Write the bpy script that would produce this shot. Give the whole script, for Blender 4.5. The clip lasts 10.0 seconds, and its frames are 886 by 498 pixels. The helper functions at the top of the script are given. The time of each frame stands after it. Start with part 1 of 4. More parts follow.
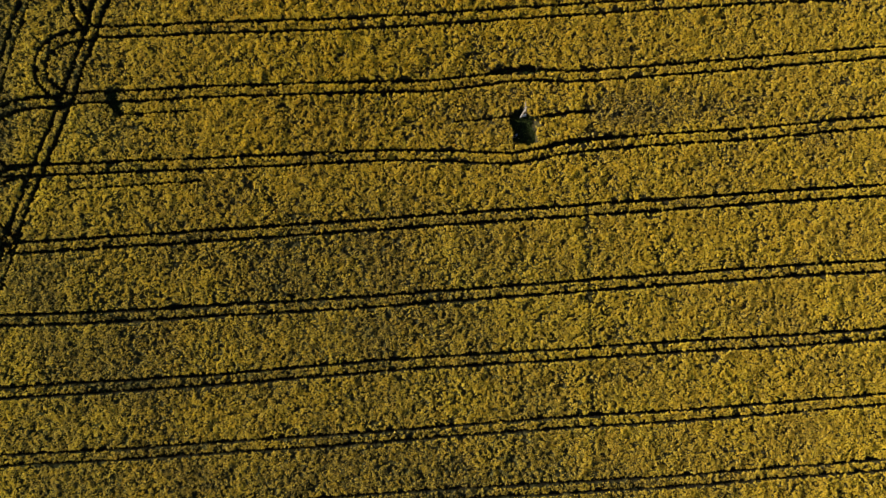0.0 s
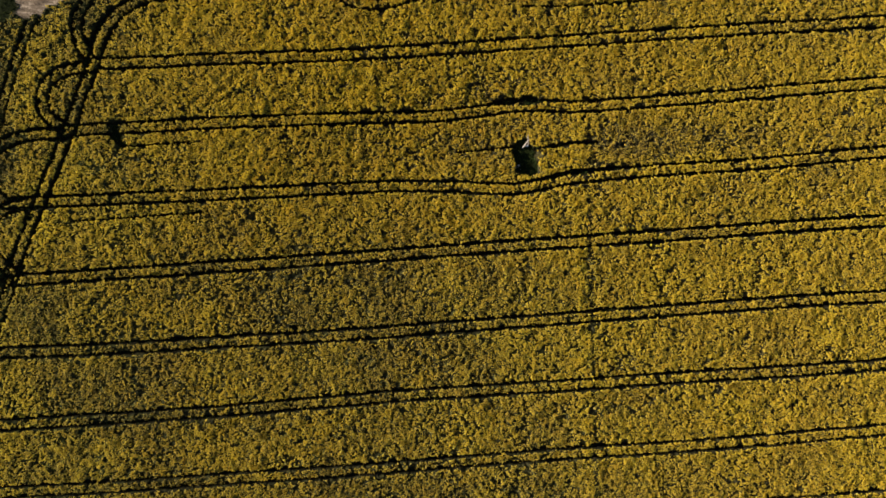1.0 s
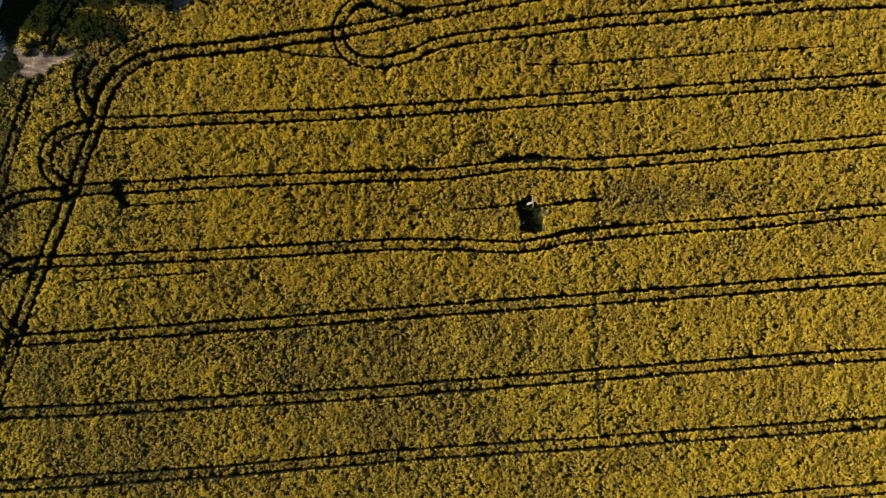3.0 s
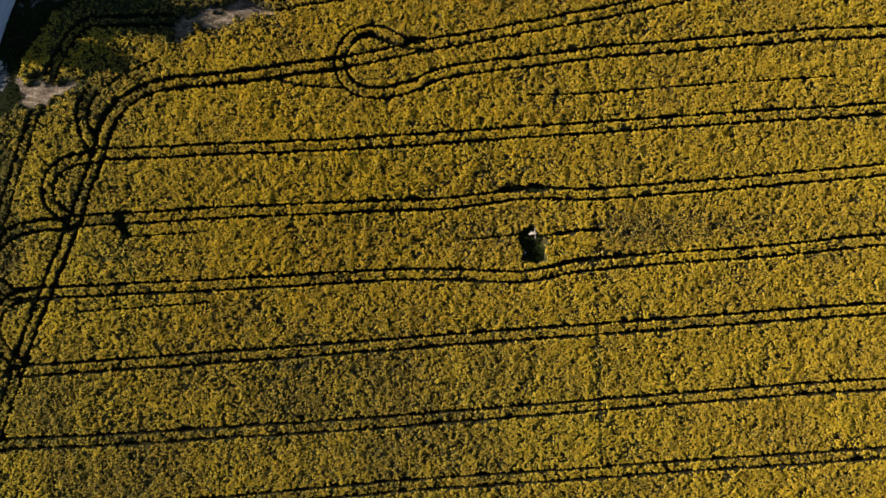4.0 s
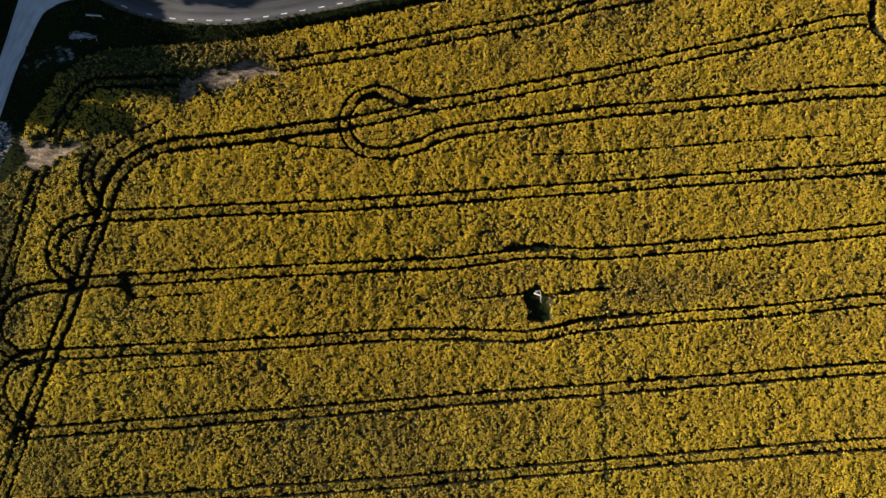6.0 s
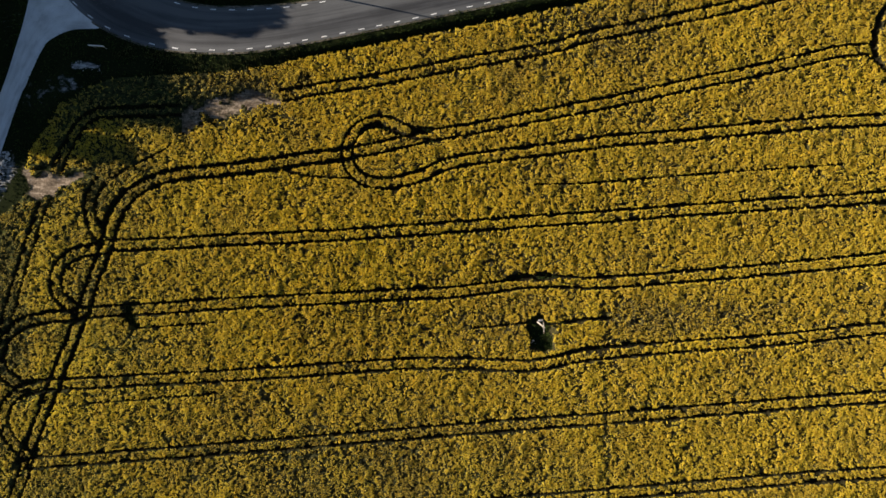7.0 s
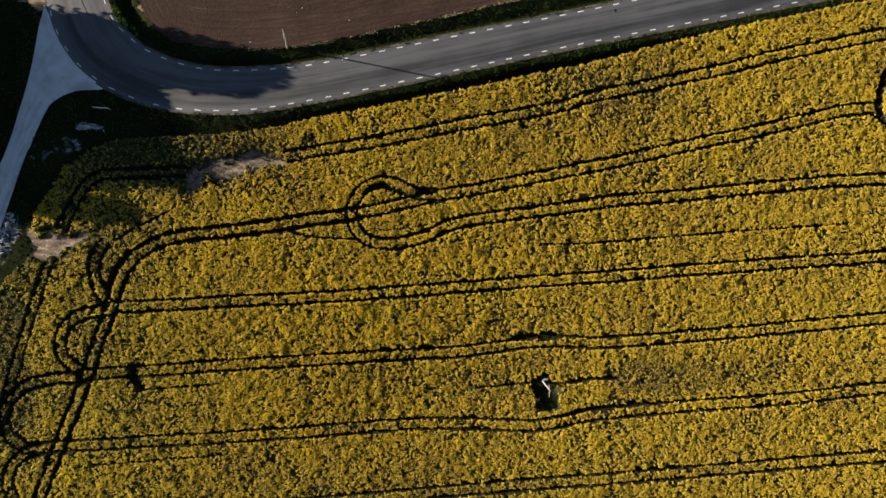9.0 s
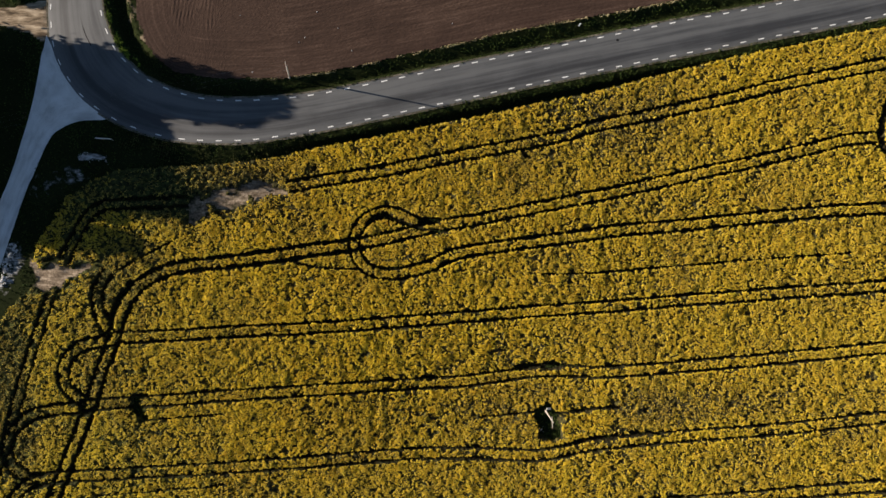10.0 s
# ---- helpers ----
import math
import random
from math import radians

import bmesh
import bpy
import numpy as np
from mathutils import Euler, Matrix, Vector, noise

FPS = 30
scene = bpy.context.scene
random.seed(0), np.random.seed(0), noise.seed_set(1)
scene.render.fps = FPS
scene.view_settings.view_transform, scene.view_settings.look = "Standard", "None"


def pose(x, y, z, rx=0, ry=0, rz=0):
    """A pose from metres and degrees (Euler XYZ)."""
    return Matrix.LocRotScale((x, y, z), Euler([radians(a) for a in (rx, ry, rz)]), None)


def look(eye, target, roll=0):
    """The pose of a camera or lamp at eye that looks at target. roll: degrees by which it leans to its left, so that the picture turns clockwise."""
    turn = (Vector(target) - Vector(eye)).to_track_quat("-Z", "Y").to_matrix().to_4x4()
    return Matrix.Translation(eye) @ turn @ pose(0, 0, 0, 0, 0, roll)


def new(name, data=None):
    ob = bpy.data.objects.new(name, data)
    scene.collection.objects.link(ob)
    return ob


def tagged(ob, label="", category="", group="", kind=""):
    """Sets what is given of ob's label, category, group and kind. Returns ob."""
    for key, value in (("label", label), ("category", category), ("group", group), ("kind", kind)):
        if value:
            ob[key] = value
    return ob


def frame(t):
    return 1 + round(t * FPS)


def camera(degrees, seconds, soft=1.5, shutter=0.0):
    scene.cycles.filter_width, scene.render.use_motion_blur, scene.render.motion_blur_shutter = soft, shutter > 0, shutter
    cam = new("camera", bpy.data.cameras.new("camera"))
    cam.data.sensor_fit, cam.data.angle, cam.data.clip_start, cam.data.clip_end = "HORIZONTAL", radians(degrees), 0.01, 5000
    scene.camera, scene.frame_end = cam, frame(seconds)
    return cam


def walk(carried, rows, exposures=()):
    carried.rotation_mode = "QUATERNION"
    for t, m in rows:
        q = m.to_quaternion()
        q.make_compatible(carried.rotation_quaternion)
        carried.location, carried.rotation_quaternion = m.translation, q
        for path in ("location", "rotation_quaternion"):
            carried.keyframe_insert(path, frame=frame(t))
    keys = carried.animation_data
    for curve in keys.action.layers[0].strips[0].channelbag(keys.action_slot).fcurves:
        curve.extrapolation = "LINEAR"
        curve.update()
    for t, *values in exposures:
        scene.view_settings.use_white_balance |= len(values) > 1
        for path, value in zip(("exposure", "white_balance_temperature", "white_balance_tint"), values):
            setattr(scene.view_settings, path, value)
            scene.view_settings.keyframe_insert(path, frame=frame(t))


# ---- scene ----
cam = camera(72.0, 10.0, soft=1.5)
PATH = [
    (0, 2.23, -26.60, 108.20, 0.493),
    (0.5, 2.02, -23.93, 108.15, 0.441),
    (1, 1.74, -21.13, 108.10, 0.384),
    (1.5, 1.50, -18.51, 108.05, 0.326),
    (2, 1.28, -15.89, 108.02, 0.277),
    (2.5, 1.04, -13.32, 107.98, 0.223),
    (4, 0.49, -5.53, 107.94, 0.122),
    (4.5, 0.22, -2.61, 107.91, 0.059),
    (5, 0.00, 0.00, 107.89, 0.002),
    (5.5, -0.20, 2.53, 107.88, -0.047),
    (7, -0.91, 10.25, 107.91, -0.146),
    (7.5, -1.13, 12.98, 107.93, -0.200),
    (8, -1.35, 15.76, 107.90, -0.240),
    (8.5, -1.53, 18.23, 107.88, -0.289),
    (9, -1.72, 20.85, 107.86, -0.340),
    (9.5, -1.96, 23.48, 107.86, -0.377),
    (10, -2.14, 26.12, 107.86, -0.428),
]
EXPOSURES = [(0, 1.05), (10, 1.25)]
walk(cam, [(t, pose(x, y, z, 0, 0, turn)) for t, x, y, z, turn in PATH], EXPOSURES)

# ---- light: a low evening sun from the west, under a clear sky ----
SUN_RISE = radians(16.5)
SUN_WAY = Vector((0.9793 * math.cos(SUN_RISE), -0.2024 * math.cos(SUN_RISE), -math.sin(SUN_RISE)))
world = bpy.data.worlds.new("sky")
scene.world = world
world.use_nodes = True
sky = world.node_tree.nodes.new("ShaderNodeTexSky")
sky.sky_type, sky.sun_disc = "NISHITA", False
sky.air_density, sky.dust_density, sky.ozone_density = 0.68, 0.1, 1.0
sky.sun_elevation, sky.sun_rotation = SUN_RISE, math.atan2(-SUN_WAY.x, -SUN_WAY.y)
world.node_tree.links.new(sky.outputs[0], world.node_tree.nodes["Background"].inputs[0])
world.node_tree.nodes["Background"].inputs[1].default_value = 0.05
sun = new("sun", bpy.data.lights.new("sun", "SUN"))
sun.data.energy, sun.data.angle, sun.data.color = 5.0, radians(0.45), (1.0, 0.87, 0.74)
sun.matrix_world = look((0, 0, 0), SUN_WAY)


# ---- materials ----
def nodes_of(name, rough, spec=0.3):
    m = bpy.data.materials.new(name)
    m.use_nodes = True
    nt = m.node_tree
    b = nt.nodes["Principled BSDF"]
    b.inputs["Roughness"].default_value = rough
    b.inputs["Specular IOR Level"].default_value = spec
    return m, nt, b


def node(nt, kind, **values):
    n = nt.nodes.new(kind)
    for key, value in values.items():
        n.inputs[key.replace("_", " ")].default_value = value
    return n


def grain(nt, scale, detail=3.0, stretch=None, turn=0.0):
    """Noise at a real-world scale (waves per metre), stretched and turned where the surface has a lie."""
    geo = nt.nodes.new("ShaderNodeNewGeometry")
    n = node(nt, "ShaderNodeTexNoise", Scale=scale, Detail=detail, Roughness=0.6)
    out = geo.outputs["Position"]
    if stretch:
        mp = nt.nodes.new("ShaderNodeMapping")
        mp.inputs["Rotation"].default_value = (0, 0, turn)
        mp.inputs["Scale"].default_value = stretch
        nt.links.new(out, mp.inputs[0])
        out = mp.outputs[0]
    nt.links.new(out, n.inputs["Vector"])
    return n.outputs[0]


def ramp(nt, value, stops):
    r = nt.nodes.new("ShaderNodeValToRGB")
    while len(r.color_ramp.elements) < len(stops):
        r.color_ramp.elements.new(0.5)
    for e, (at, colour) in zip(r.color_ramp.elements, stops):
        e.position, e.color = at, (*colour, 1)
    nt.links.new(value, r.inputs[0])
    return r.outputs[0]


def blend(nt, fac, a, b, mode="MIX"):
    m = nt.nodes.new("ShaderNodeMix")
    m.data_type, m.blend_type = "RGBA", mode
    for socket, value in ((m.inputs[0], fac), (m.inputs[6], a), (m.inputs[7], b)):
        if isinstance(value, (int, float)):
            socket.default_value = value
        elif isinstance(value, tuple):
            socket.default_value = (*value, 1)
        else:
            nt.links.new(value, socket)
    return m.outputs[2]


def calc(nt, op, a, b=0.0, clamp=False):
    m = nt.nodes.new("ShaderNodeMath")
    m.operation, m.use_clamp = op, clamp
    for socket, value in ((m.inputs[0], a), (m.inputs[1], b)):
        if isinstance(value, (int, float)):
            socket.default_value = value
        else:
            nt.links.new(value, socket)
    return m.outputs[0]


def relief(nt, b, value, strength, distance):
    bump = node(nt, "ShaderNodeBump", Strength=strength, Distance=distance)
    nt.links.new(value, bump.inputs["Height"])
    nt.links.new(bump.outputs[0], b.inputs["Normal"])


def surface(name, coarse, fine, stops, rough=0.9, bump=0.0, reach=0.05, spec=0.06, spread=0.0):
    """A plain rough surface whose colour varies at two scales; spread mixes in a random tone per loose piece."""
    m, nt, b = nodes_of(name, rough, spec)
    small = grain(nt, fine, 4.0)
    value = calc(nt, "ADD", calc(nt, "MULTIPLY", grain(nt, coarse), 0.55), calc(nt, "MULTIPLY", small, 0.45))
    if spread:
        isl = nt.nodes.new("ShaderNodeNewGeometry").outputs["Random Per Island"]
        value = calc(nt, "ADD", value, calc(nt, "MULTIPLY", calc(nt, "SUBTRACT", isl, 0.5), spread))
    nt.links.new(ramp(nt, value, stops), b.inputs["Base Color"])
    if bump:
        relief(nt, b, small, bump, reach)
    return m


def bloom_material():
    """Rapeseed flower heads: clear yellow, ochre and olive, by plant and by stand."""
    m, nt, b = nodes_of("rapeseed_flowers", 0.85, 0.15)
    isl = nt.nodes.new("ShaderNodeNewGeometry").outputs["Random Per Island"]
    at = nt.nodes.new("ShaderNodeAttribute")
    at.attribute_name = "bloom"
    value = calc(nt, "ADD", calc(nt, "ADD", calc(nt, "MULTIPLY", isl, 0.4), 0.145), calc(nt, "MULTIPLY", calc(nt, "SUBTRACT", grain(nt, 0.07, 4.0), 0.32), 0.8))
    value = calc(nt, "ADD", value, calc(nt, "MULTIPLY", grain(nt, 0.9, 4.0), 0.4))
    value = calc(nt, "ADD", value, calc(nt, "MULTIPLY", calc(nt, "SUBTRACT", at.outputs["Fac"], 1.0), 0.42), True)
    colour = ramp(nt, value, [(0.08, (0.15, 0.128, 0.03)), (0.32, (0.31, 0.229, 0.05)), (0.56, (0.66, 0.482, 0.052)), (0.88, (0.725, 0.557, 0.042))])
    young = nt.nodes.new("ShaderNodeAttribute")
    young.attribute_name = "young"
    colour = blend(nt, young.outputs["Fac"], colour, blend(nt, 1.0, colour, (0.89, 1.02, 1.6), "MULTIPLY"))
    # a few tufts turned cream: paler flowers, and glints put into the colour
    pale = calc(nt, "GREATER_THAN", calc(nt, "FRACT", calc(nt, "MULTIPLY", isl, 37.7)), 0.95)
    colour = blend(nt, calc(nt, "MULTIPLY", pale, calc(nt, "MULTIPLY", value, 0.5)), colour, (0.80, 0.70, 0.30))
    nt.links.new(colour, b.inputs["Base Color"])
    thin = nt.nodes.new("ShaderNodeBsdfTranslucent")
    nt.links.new(blend(nt, 1.0, colour, (1.0, 0.98, 0.72), "MULTIPLY"), thin.inputs[0])
    both = nt.nodes.new("ShaderNodeMixShader")
    both.inputs[0].default_value = 0.5
    nt.links.new(b.outputs[0], both.inputs[1])
    nt.links.new(thin.outputs[0], both.inputs[2])
    nt.links.new(both.outputs[0], nt.nodes["Material Output"].inputs[0])
    return m


def road_material():
    """Worn grey asphalt: long darker bands where wheels and binder run, fine stone grain."""
    m, nt, b = nodes_of("asphalt", 0.6, 0.42)
    uv = nt.nodes.new("ShaderNodeUVMap")
    mp = nt.nodes.new("ShaderNodeMapping")
    mp.inputs["Scale"].default_value = (0.035, 1.0, 1.0)
    nt.links.new(uv.outputs[0], mp.inputs[0])
    n = node(nt, "ShaderNodeTexNoise", Scale=1.3, Detail=5.0, Roughness=0.55)
    nt.links.new(mp.outputs[0], n.inputs["Vector"])
    split = nt.nodes.new("ShaderNodeSeparateXYZ")
    nt.links.new(uv.outputs[0], split.inputs[0])
    lane = ramp(nt, calc(nt, "DIVIDE", split.outputs[1], 6.4), [(0.0, (0.75,) * 3), (0.12, (0.58,) * 3), (0.28, (0.0,) * 3), (0.42, (0.28,) * 3), (0.55, (0.62,) * 3), (0.8, (0.68,) * 3), (1.0, (0.74,) * 3)])
    small = grain(nt, 9.0, 4.0)
    value = calc(nt, "ADD", calc(nt, "MULTIPLY", calc(nt, "SUBTRACT", n.outputs[0], 0.32), 1.6), calc(nt, "MULTIPLY", lane, 0.6))
    value = calc(nt, "ADD", value, calc(nt, "MULTIPLY", calc(nt, "SUBTRACT", small, 0.5), 0.3))
    value = calc(nt, "ADD", value, calc(nt, "MULTIPLY", calc(nt, "SUBTRACT", grain(nt, 0.25, 3.0), 0.5), 0.35))
    nt.links.new(ramp(nt, value, [(0.25, (0.03, 0.031, 0.032)), (0.5, (0.057, 0.059, 0.06)), (0.8, (0.094, 0.097, 0.096))]), b.inputs["Base Color"])
    relief(nt, b, small, 0.25, 0.01)
    return m


def ground_material():
    """Meadow ground with bare and sandy patches, whose edges are frayed."""
    m, nt, b = nodes_of("ground", 0.95, 0.02)
    small = grain(nt, 2.5, 5.0)
    big = grain(nt, 0.12, 4.0)
    mixed = calc(nt, "ADD", calc(nt, "MULTIPLY", small, 0.5), calc(nt, "MULTIPLY", big, 0.5))
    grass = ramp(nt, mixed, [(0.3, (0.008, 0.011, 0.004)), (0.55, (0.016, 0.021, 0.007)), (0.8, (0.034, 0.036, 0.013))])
    soil = ramp(nt, calc(nt, "ADD", calc(nt, "MULTIPLY", grain(nt, 1.1, 5.0, (0.4, 1.5, 1.0), radians(-8)), 0.6), calc(nt, "MULTIPLY", small, 0.4)), [(0.34, (0.05, 0.038, 0.027)), (0.5, (0.20, 0.155, 0.108)), (0.66, (0.48, 0.39, 0.285))])
    sand = ramp(nt, grain(nt, 0.8, 5.0, (0.35, 1.6, 1.0), radians(-8)), [(0.36, (0.07, 0.052, 0.034)), (0.5, (0.24, 0.185, 0.125)), (0.66, (0.46, 0.38, 0.27))])
    chalk = ramp(nt, grain(nt, 1.3, 5.0, (0.3, 1.7, 1.0), radians(-8)), [(0.38, (0.06, 0.058, 0.052)), (0.5, (0.28, 0.275, 0.26)), (0.64, (0.62, 0.61, 0.58))])
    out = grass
    for name, colour in (("bare", soil), ("sand", sand), ("chalk", chalk)):
        at = nt.nodes.new("ShaderNodeAttribute")
        at.attribute_name = name
        edge = calc(nt, "ADD", at.outputs["Fac"], calc(nt, "MULTIPLY", calc(nt, "SUBTRACT", grain(nt, 0.7, 5.0), 0.5), 1.1))
        fac = calc(nt, "MULTIPLY", calc(nt, "SUBTRACT", edge, 0.4), 4.0, True)
        out = blend(nt, fac, out, colour)
    nt.links.new(out, b.inputs["Base Color"])
    relief(nt, b, small, 0.6, 0.08)
    return m


def plough_material():
    """Brown harrowed soil with the drag lines of the tool along the road."""
    m, nt, b = nodes_of("ploughed_soil", 0.95, 0.1)
    at = nt.nodes.new("ShaderNodeAttribute")
    at.attribute_name = "drag"
    one = node(nt, "ShaderNodeTexNoise", Scale=2.4, Detail=5.0, Roughness=0.65)
    one.noise_dimensions = "2D"
    nt.links.new(at.outputs["Vector"], one.inputs["Vector"])
    lines = one.outputs[0]
    big = grain(nt, 0.07, 4.0)
    small = grain(nt, 3.0, 5.0)
    value = calc(nt, "ADD", calc(nt, "MULTIPLY", lines, 0.36), calc(nt, "MULTIPLY", big, 0.39))
    value = calc(nt, "ADD", value, calc(nt, "MULTIPLY", small, 0.25))
    nt.links.new(ramp(nt, value, [(0.34, (0.026, 0.016, 0.012)), (0.5, (0.05, 0.0305, 0.022)), (0.66, (0.098, 0.063, 0.046))]), b.inputs["Base Color"])
    relief(nt, b, calc(nt, "ADD", lines, small), 0.35, 0.04)
    return m


def lane_material():
    """Pale limestone gravel, streaked along the lane by wheels and darker with soil in places."""
    m, nt, b = nodes_of("gravel_lane", 0.9, 0.2)
    uv = nt.nodes.new("ShaderNodeUVMap")
    mp = nt.nodes.new("ShaderNodeMapping")
    mp.inputs["Scale"].default_value = (0.16, 0.5, 1.0)
    nt.links.new(uv.outputs[0], mp.inputs[0])
    n = node(nt, "ShaderNodeTexNoise", Scale=1.2, Detail=5.0, Roughness=0.6)
    nt.links.new(mp.outputs[0], n.inputs["Vector"])
    small = grain(nt, 5.0, 4.0)
    value = calc(nt, "ADD", calc(nt, "MULTIPLY", n.outputs[0], 0.6), calc(nt, "MULTIPLY", grain(nt, 0.3, 4.0), 0.3))
    value = calc(nt, "ADD", value, calc(nt, "MULTIPLY", small, 0.12))
    nt.links.new(ramp(nt, value, [(0.33, (0.40, 0.385, 0.36)), (0.5, (0.62, 0.605, 0.575)), (0.66, (0.76, 0.745, 0.72))]), b.inputs["Base Color"])
    relief(nt, b, small, 0.3, 0.02)
    return m


def leaf_material():
    """Stems and leaves under the flowers: brown-olive, greener in young stands, dark soil and shade put into the rut
    colour.
    """
    m = surface("rapeseed_leaves", 1.3, 4.5, [(0.36, (0.014, 0.013, 0.009)), (0.5, (0.046, 0.038, 0.018)), (0.62, (0.10, 0.083, 0.027)), (0.74, (0.17, 0.142, 0.037))], bump=0.8, spec=0.0)
    nt = m.node_tree
    b = nt.nodes["Principled BSDF"]
    colour = b.inputs["Base Color"].links[0].from_socket
    for name, tone, mode in (("young", (0.72, 1.2, 0.9), "MULTIPLY"), ("rut_shade", (0.013, 0.011, 0.007), "MIX")):
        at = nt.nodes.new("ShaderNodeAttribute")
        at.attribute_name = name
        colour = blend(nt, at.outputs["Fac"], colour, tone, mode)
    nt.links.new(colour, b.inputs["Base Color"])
    return m


BLOOM = bloom_material()
ASPHALT = road_material()
GROUND = ground_material()
PLOUGH = plough_material()
SHOULDER = surface("shoulder_gravel", 0.5, 4.0, [(0.35, (0.02, 0.024, 0.01)), (0.5, (0.10, 0.088, 0.066)), (0.68, (0.24, 0.215, 0.17))], bump=0.3, reach=0.02)
LEAF = leaf_material()
# lighter verge grass for the bend, its tone standing in for sun
SUNNY_GRASS = surface("sunny_grass", 0.3, 3.0, [(0.2, (0.02, 0.022, 0.008)), (0.5, (0.05, 0.056, 0.017)), (0.85, (0.11, 0.115, 0.04))], spread=0.5)
GRASS = surface("verge_grass", 0.25, 3.0, [(0.2, (0.01, 0.016, 0.005)), (0.5, (0.026, 0.042, 0.01)), (0.9, (0.07, 0.095, 0.02))], spread=0.5)
# brighter copy of the verge grass, with sunlight put into its colour
LIT_GRASS = surface("lit_grass", 0.25, 3.0, [(0.2, (0.05, 0.075, 0.012)), (0.5, (0.11, 0.16, 0.02)), (0.85, (0.19, 0.25, 0.035))], spread=0.5)
STRAW = surface("dry_grass", 0.3, 3.0, [(0.2, (0.09, 0.08, 0.03)), (0.5, (0.26, 0.22, 0.11)), (0.85, (0.44, 0.38, 0.24))], spread=0.5)
LANE = lane_material()
TAR = surface("road_tar", 0.8, 9.0, [(0.2, (0.008, 0.008, 0.009)), (0.5, (0.014, 0.014, 0.015)), (0.8, (0.024, 0.024, 0.024))], rough=0.6)
PAINT = surface("road_paint", 0.8, 12.0, [(0.2, (0.45, 0.45, 0.43)), (0.5, (0.74, 0.74, 0.71)), (0.8, (0.82, 0.82, 0.8))], rough=0.6)
WOOD = surface("weathered_wood", 1.5, 14.0, [(0.25, (0.22, 0.19, 0.155)), (0.5, (0.38, 0.34, 0.29)), (0.8, (0.50, 0.46, 0.40))], bump=0.3, reach=0.01)
PALE = surface("pale_concrete", 1.0, 9.0, [(0.25, (0.45, 0.44, 0.41)), (0.5, (0.62, 0.61, 0.58)), (0.8, (0.74, 0.73, 0.70))], bump=0.2, reach=0.01)
STONE = surface("field_stone", 0.9, 7.0, [(0.25, (0.16, 0.155, 0.15)), (0.5, (0.34, 0.335, 0.325)), (0.8, (0.55, 0.54, 0.52))], bump=0.4, reach=0.02, spread=0.4)
BARK = surface("bark", 1.0, 9.0, [(0.25, (0.05, 0.042, 0.034)), (0.5, (0.10, 0.085, 0.068)), (0.8, (0.18, 0.155, 0.125))], bump=0.6, reach=0.03)
FOLIAGE = surface("tree_leaves", 0.3, 2.0, [(0.2, (0.03, 0.05, 0.012)), (0.5, (0.06, 0.09, 0.02)), (0.85, (0.11, 0.14, 0.035))], spread=0.5)
WIRE, _, wire_b = nodes_of("aluminium_wire", 0.4, 0.5)
wire_b.inputs["Base Color"].default_value, wire_b.inputs["Metallic"].default_value = (0.16, 0.16, 0.165, 1), 0.5
CERAMIC, _, cer_b = nodes_of("brown_ceramic", 0.25, 0.5)
cer_b.inputs["Base Color"].default_value = (0.12, 0.06, 0.035, 1)

# ---- the plan, in metres ----
TRAM_A = [(-29.0, 37.2), (-25.2, 37.9), (-20.3, 38.7), (-15.3, 39.4), (-10.4, 40.3), (-2.0, 41.9), (4.5, 43.2), (9.5, 44.0), (14.5, 44.9), (19.4, 45.9), (24.4, 47.4), (29.4, 48.4), (34.3, 49.3), (39.3, 50.4), (44.2, 51.3), (49.2, 52.4), (54.2, 53.7), (59.1, 54.8), (64.1, 55.8), (69.1, 56.8), (75.8, 58.1), (93.9, 61.7)]
TRAM_B_WEST = [(-16.2, 27.3), (-18.9, 26.9), (-25.3, 26.1), (-30.3, 25.3), (-35.3, 24.7), (-41.0, 24.0), (-45.7, 23.6), (-50.1, 22.8), (-53.1, 21.6), (-55.6, 20.0), (-57.5, 17.7), (-58.6, 15.2), (-59.4, 12.8), (-60.0, 10.5), (-62.0, 5.8), (-63.6, 0.9), (-65.4, -3.8), (-67.0, -8.0), (-69.0, -12.9), (-70.8, -17.4)]
TRAM_B = [(-16.2, 27.3), (-12.4, 28.0), (-8.5, 28.9), (-3.5, 30.0), (-0.5, 30.6), (4.4, 31.3), (9.4, 32.3), (19.3, 34.2), (29.3, 36.1), (39.2, 38.3), (49.1, 40.3), (59.0, 42.5), (64.0, 43.6), (69.0, 44.7), (73.9, 45.1)]
TEARDROP = [(-3.0, 30.4), (-4.7, 30.5), (-6.5, 30.8), (-8.6, 31.8), (-11.2, 32.6), (-13.6, 32.4), (-15.9, 31.2), (-17.2, 29.3), (-17.7, 27.1), (-17.2, 25.1), (-15.9, 23.3), (-14.3, 22.3), (-11.5, 21.8), (-8.0, 22.2), (-4.5, 23.2), (-0.6, 25.0), (4.4, 26.0), (9.4, 26.7), (19.3, 27.9), (29.2, 29.2), (39.1, 29.9), (49.0, 30.8), (59.0, 31.7), (68.9, 32.4), (75.6, 32.7), (93.7, 33.7)]
EAST_TURN = [(78.0, 54.4), (76.0, 51.4), (75.0, 48.6), (74.6, 46.1), (75.1, 43.7), (76.9, 41.0)]
TRAM_D = [(-59.6, 11.0), (-50.2, 11.3), (-41.1, 11.8), (-20.5, 12.7), (-0.6, 14.0), (19.3, 15.4), (29.2, 16.0), (39.1, 16.8), (49.0, 17.4), (58.9, 18.1), (68.8, 18.6), (75.5, 19.1), (93.6, 20.1)]
